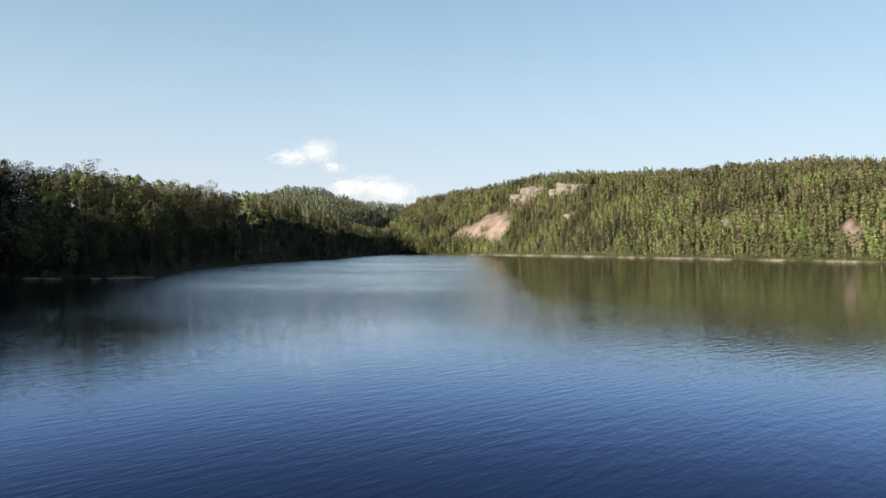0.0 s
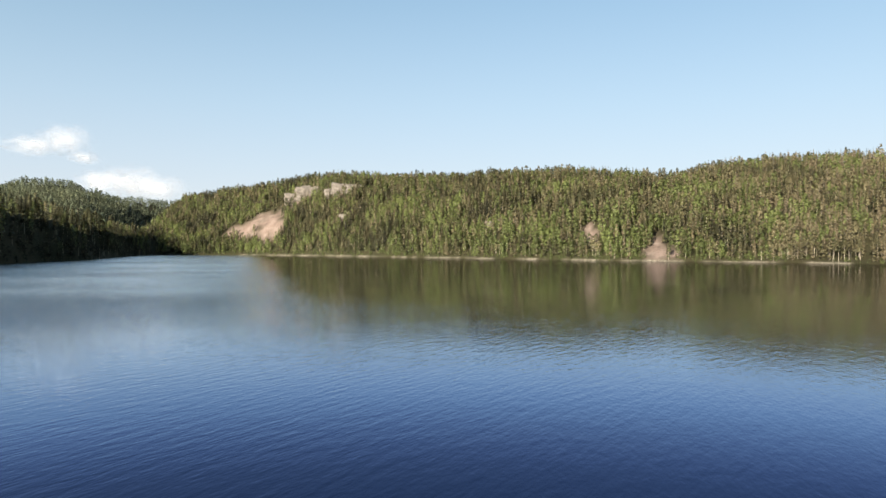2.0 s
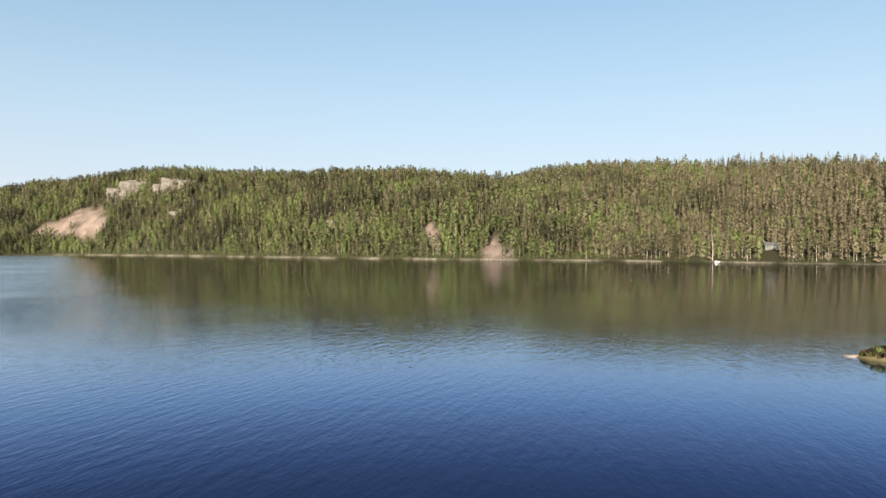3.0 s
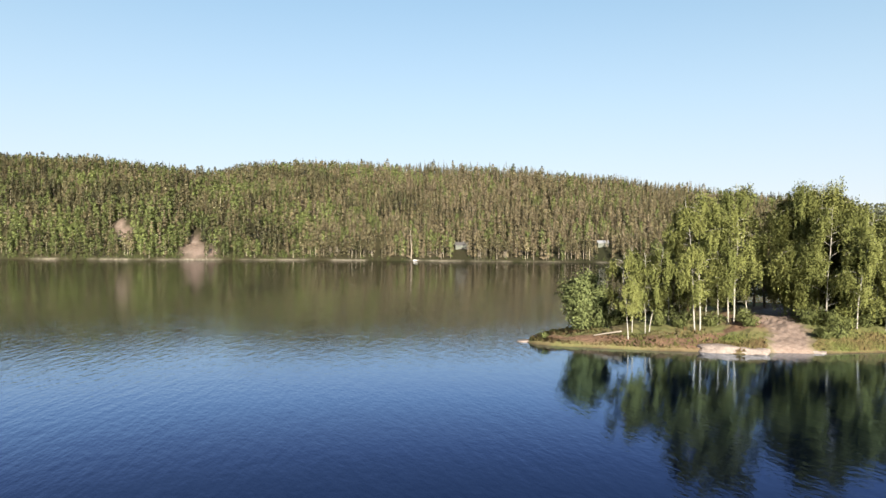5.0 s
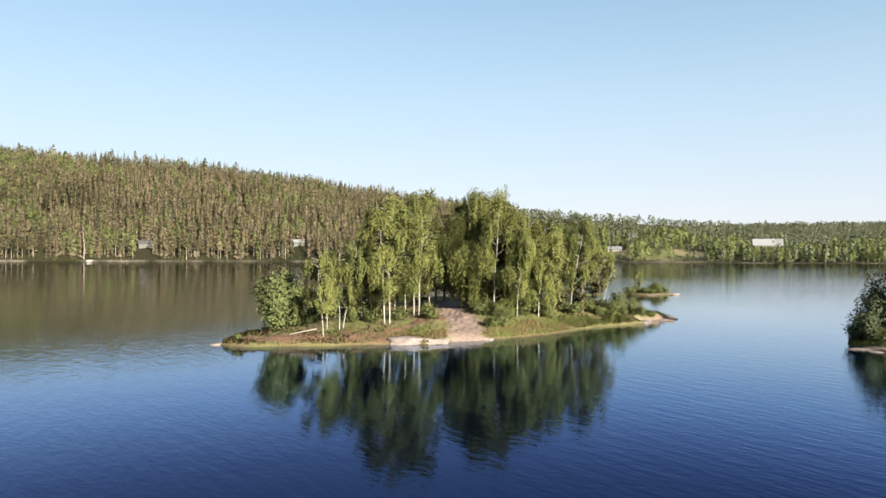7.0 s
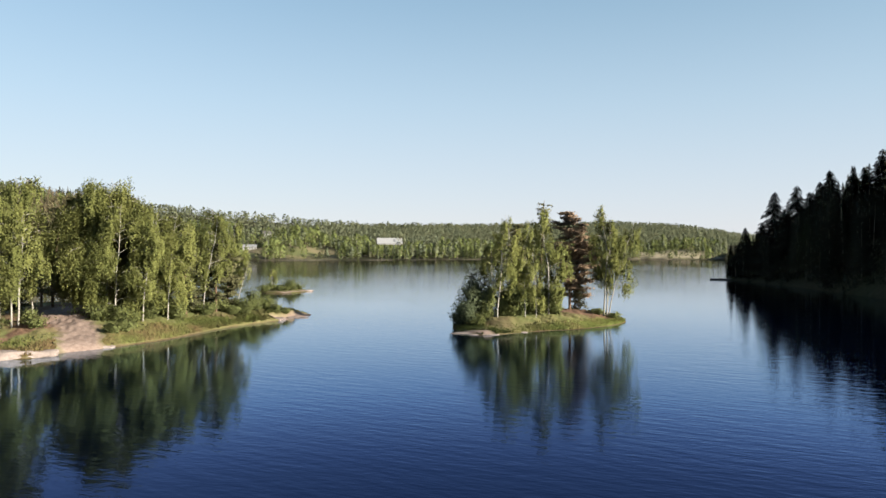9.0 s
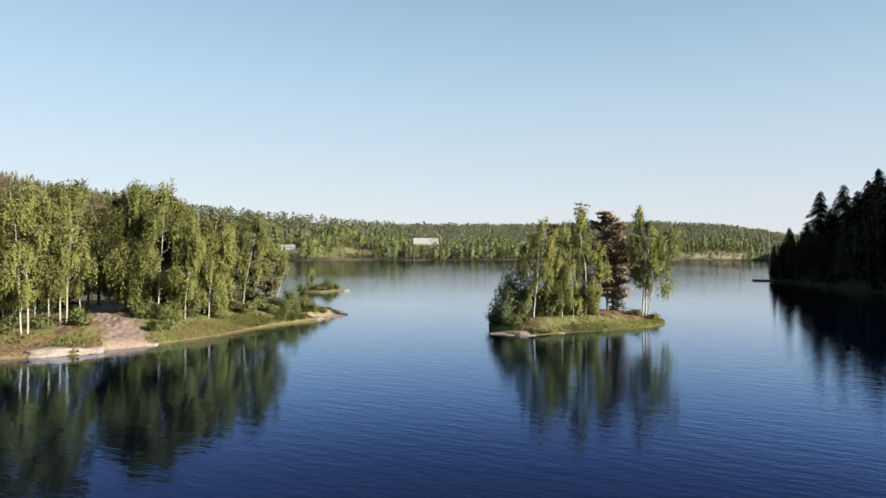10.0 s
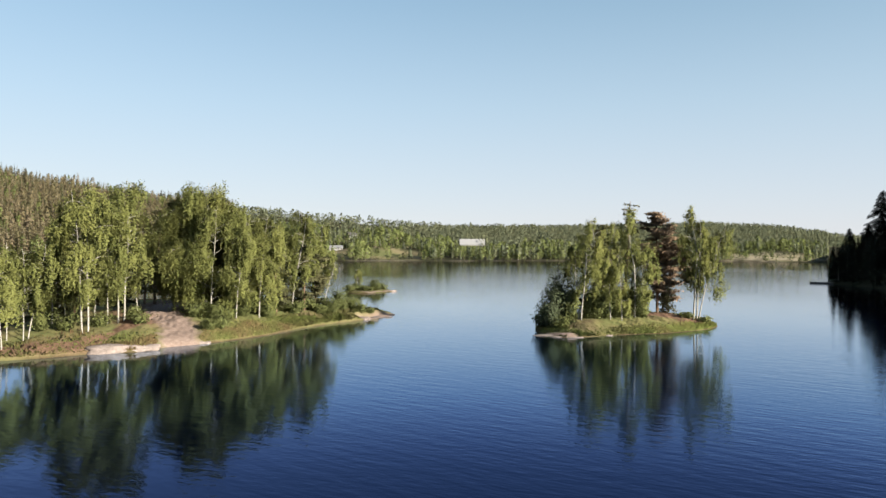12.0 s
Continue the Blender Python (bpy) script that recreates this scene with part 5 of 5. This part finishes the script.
def house(name, bearing, away, long, deep, tall, rise, wall, roof, label, turn=0.0, windows=4, chimney=True, door=True):
    """A gabled house; its long side looks at the lake when turn is 0."""
    x, y = spot(bearing, away)
    t = base(name, (x, y, ground_at(bearing, away) - 0.5), label, "house", "houses on the far shore", turn=bearing + turn)
    bm = bmesh.new()
    a, b = long / 2, deep / 2
    low = [bm.verts.new(p) for p in ((-a, -b, -1.5), (a, -b, -1.5), (a, b, -1.5), (-a, b, -1.5))]
    up = [bm.verts.new(p) for p in ((-a, -b, tall), (a, -b, tall), (a, b, tall), (-a, b, tall))]
    gl, gr = bm.verts.new((-a, 0, tall + rise)), bm.verts.new((a, 0, tall + rise))
    for f in ((low[0], low[1], up[1], up[0]), (low[2], low[3], up[3], up[2]), (low[1], low[2], up[2], gr, up[1]), (low[3], low[0], up[0], gl, up[3]), (up[0], up[1], gr, gl), (up[2], up[3], gl, gr)):
        bm.faces.new(f)
    part("wall", bm, wall, t)
    for side in (-1, 1):
        bm = bmesh.new()
        e = 0.45
        k = rise / b
        pts = [(-a - e, side * (b + e), tall - e * k), (a + e, side * (b + e), tall - e * k), (a + e, 0, tall + rise), (-a - e, 0, tall + rise)]
        v0 = [bm.verts.new((p[0], p[1], p[2] + 0.05)) for p in pts]
        v1 = [bm.verts.new((p[0], p[1], p[2] + 0.25)) for p in pts]
        bm.faces.new(v0)
        bm.faces.new(v1)
        for i in range(4):
            bm.faces.new((v0[i], v0[(i + 1) % 4], v1[(i + 1) % 4], v1[i]))
        bmesh.ops.recalc_face_normals(bm, faces=bm.faces)
        part("roof", bm, roof, t)
    if chimney:
        part("chimney", box_mesh(a * 0.3, a * 0.3 + 0.7, -0.35, 0.35, tall + rise * 0.4, tall + rise + 0.8), DARK_ROOF, t)
    for i in range(windows):
        cx = -a + long * (i + 0.7) / (windows + 0.4)
        w = part("window", box_mesh(cx - 0.5, cx + 0.5, -b - 0.06, -b + 0.05, tall * 0.42, tall * 0.82), WHITE_PAINT, t, "white window frame")
        part("pane", box_mesh(cx - 0.38, cx + 0.38, -b - 0.075, -b - 0.03, tall * 0.46, tall * 0.78, 0.01), WINDOW_GLASS, w, "dark glass")
    if door:
        part("door", box_mesh(a - 1.5, a - 0.6, -b - 0.07, -b + 0.05, 0.1, 2.15), BROWN_PAINT, t)
    return t


cabin = house("cabin", -56.85, 603, 11, 7, 3.0, 2.3, PALE_GREEN_PAINT, DARK_ROOF, "pale lakeside cabin with dark roof and grey porch", 8)
part("porch", box_mesh(-2.0, 5.2, -5.6, -3.55, -0.6, 0.1), GREY_WOOD, cabin, "grey plank porch")
house("house", -68.3, 584, 9, 6, 3.2, 1.8, PALE_GREEN_PAINT, PALE_ROOF, "small pale green house half hidden by trees", 15)
house("house", -89.9, 648, 9, 7, 3.6, 1.8, WHITE_PAINT, PALE_ROOF, "white house with a pale roof near the shore", -10)
house("house", -94.0, 640, 12, 7, 3.2, 1.6, WHITE_PAINT, PALE_ROOF, "long low white house above the shore meadow", 5, 5)
house("house", -95.3, 782, 10, 8, 5.2, 2.6, WHITE_PAINT, DARK_ROOF, "two-storey white house on the rise", 30)
house("house", -96.2, 775, 6, 5, 3.0, 1.8, BROWN_PAINT, PALE_ROOF, "brown outbuilding with a pale roof", -15, 2)
barn = house("barn", -105.2, 850, 30, 13, 3.0, 6.4, WHITE_PAINT, WHITE_ROOF, "long white barn with a pale metal roof", 4, 0, False)

# rowing boat drawn up on the far shore
bx, by = spot(-53.1, 592.5)
boat = base("rowing_boat", (bx, by, 0.25), "white rowing boat drawn up on the shore", "boat", turn=-20)
bm = bmesh.new()
ribs = []
for i in range(11):
    u = -1 + 0.2 * i
    w = 0.95 * (1 - abs(u) ** 2.6) + 0.04
    zz = 0.22 * u * u
    ribs.append([bm.verts.new((u * 2.6, s * w * q, zz + hh)) for s, q, hh in ((-1, 1, 0.75), (-1, 0.72, 0.2), (0, 0, 0.0), (1, 0.72, 0.2), (1, 1, 0.75))])
for p, q in zip(ribs, ribs[1:]):
    for i in range(4):
        bm.faces.new((p[i], p[i + 1], q[i + 1], q[i]))
hull = part("hull", bm, BOAT_PAINT, boat)
hull.modifiers.new("thickness", "SOLIDIFY").thickness = 0.05
for cx in (-1.0, 0.6):
    part("thwart", box_mesh(cx - 0.14, cx + 0.14, -0.78, 0.78, 0.5, 0.55, 0.01), GREY_WOOD, boat)


# jetties
def jetty(bearing, away, long, wide, turn, label, wood=GREY_WOOD, planks=14):
    x, y = spot(bearing, away)
    t = base("jetty", (x, y, 0), label, "jetty", turn=turn)
    for i in range(planks):
        x0 = -long / 2 + long * i / planks
        part("plank", box_mesh(x0, x0 + long / planks - 0.03, -wide / 2, wide / 2, 0.36, 0.44, 0.008), wood, t)
    for s in (-1, 1):
        part("float", box_mesh(-long / 2, long / 2, s * wide * 0.33 - wide * 0.16, s * wide * 0.33 + wide * 0.16, -0.15, 0.30, 0.03), DARK_ROOF if wood is GREY_WOOD else wood, t)
    for px in (-long * 0.45, 0, long * 0.45):
        for s in (-1, 1):
            b = bmesh.new()
            bmesh.ops.create_cone(b, cap_ends=True, segments=8, radius1=0.1, radius2=0.09, depth=2.4, matrix=Matrix.Translation((px, s * wide * 0.42, -0.72)))
            part("post", b, wood, t)
        part("beam", box_mesh(px - 0.07, px + 0.07, -wide / 2, wide / 2, 0.30, 0.36, 0.01), wood, t)


jetty(-131.5, 236, 6.5, 1.6, -131.5, "dark wooden jetty at the shaded headland", planks=16)
jetty(3.3, 1262, 46, 5, 4, "long pale jetty at the end of the lake", LOG_WOOD, 24)


# fallen log on the spit
ux, uy, uz = birch_isle.at(-67.6, 74.3)
vx, vy, vz = birch_isle.at(-69.8, 75.0)
logs = tube([(ux, uy, uz + 0.16), ((ux + vx) / 2, (uy + vy) / 2, (uz + vz) / 2 + 0.3), (vx, vy, vz + 0.42)], [0.07, 0.09, 0.11], 8)
tagged(new("fallen_log", raw_mesh("fallen_log", *logs, [LOG_WOOD], smooth=True)), "bleached fallen log lying on the grassy spit", "log")


# ---- clouds ----
def cloud_material():
    """White vapour, thick in the middle of each lobe and fraying out to its rim."""
    m, n, l, p = material("cloud_vapour", 1.0, 0.0)
    p.inputs["Base Color"].default_value = (0.70, 0.70, 0.71, 1)
    v = coords(n, l)
    xyz = n.new("ShaderNodeSeparateXYZ")
    l.new(v, xyz.inputs[0])
    flat = n.new("ShaderNodeCombineXYZ")
    l.new(xyz.outputs[0], flat.inputs[0])
    l.new(xyz.outputs[2], flat.inputs[2])
    far = n.new("ShaderNodeVectorMath")
    far.operation = "LENGTH"
    l.new(flat.outputs[0], far.inputs[0])
    rag = noise_out(n, l, v, 2.4, 6, 0.62)
    a = n.new("ShaderNodeMath")
    a.operation = "MULTIPLY_ADD"
    l.new(rag, a.inputs[0])
    a.inputs[1].default_value = 1.5
    l.new(far.outputs["Value"], a.inputs[2])
    thick = node(n, "ShaderNodeMapRange", From_Min=0.55, From_Max=1.72, To_Min=0.48, To_Max=0.0)
    thick.interpolation_type = "SMOOTHSTEP"
    l.new(a.outputs[0], thick.inputs[0])
    t = n.new("ShaderNodeBsdfTransparent")
    s = n.new("ShaderNodeBsdfTranslucent")
    s.inputs[0].default_value = (0.70, 0.70, 0.71, 1)
    body = n.new("ShaderNodeMixShader")
    l.new(p.outputs[0], body.inputs[1])
    l.new(s.outputs[0], body.inputs[2])
    mix = n.new("ShaderNodeMixShader")
    l.new(thick.outputs[0], mix.inputs[0])
    l.new(t.outputs[0], mix.inputs[1])
    l.new(body.outputs[0], mix.inputs[2])
    l.new(mix.outputs[0], n["Material Output"].inputs[0])
    return m


CLOUD = cloud_material()


def cloud(lobes, label):
    """lobes: bearing, height in degrees, half width, half height in degrees."""
    b0, e0 = lobes[0][:2]
    away = 4300
    x, y = spot(b0, away)
    t = base("cloud", (x, y, EYE_Z + away * math.tan(radians(e0))), label, "cloud", turn=b0)
    t["kind"] = "structure"
    for i, (b, e, w, h) in enumerate(lobes):
        bm = bmesh.new()
        bmesh.ops.create_icosphere(bm, subdivisions=5, radius=1.0)
        for v in bm.verts:
            v.co *= 1 + 0.12 * noise.fractal(v.co * 2 + Vector((i * 5 + b0, 0, 0)), 1.0, 2.0, 4)
        ob = part("cloud_lobe", bm, CLOUD, t)
        for f in ob.data.polygons:
            f.use_smooth = True
        ob.location = ((b0 - b) * 75, -60 * i, (e - e0) * 76)
        ob.scale = (w * 75, 40, h * 76)


cloud([(10.2, 7.9, 2.2, 1.45), (12.2, 7.25, 2.4, 0.95), (9.0, 6.5, 1.3, 0.55)], "small white fair-weather cloud")
cloud([(6.0, 5.0, 3.0, 1.6), (4.0, 4.6, 2.6, 1.2), (8.0, 4.9, 1.8, 1.0)], "hazy white cloud low over the valley")
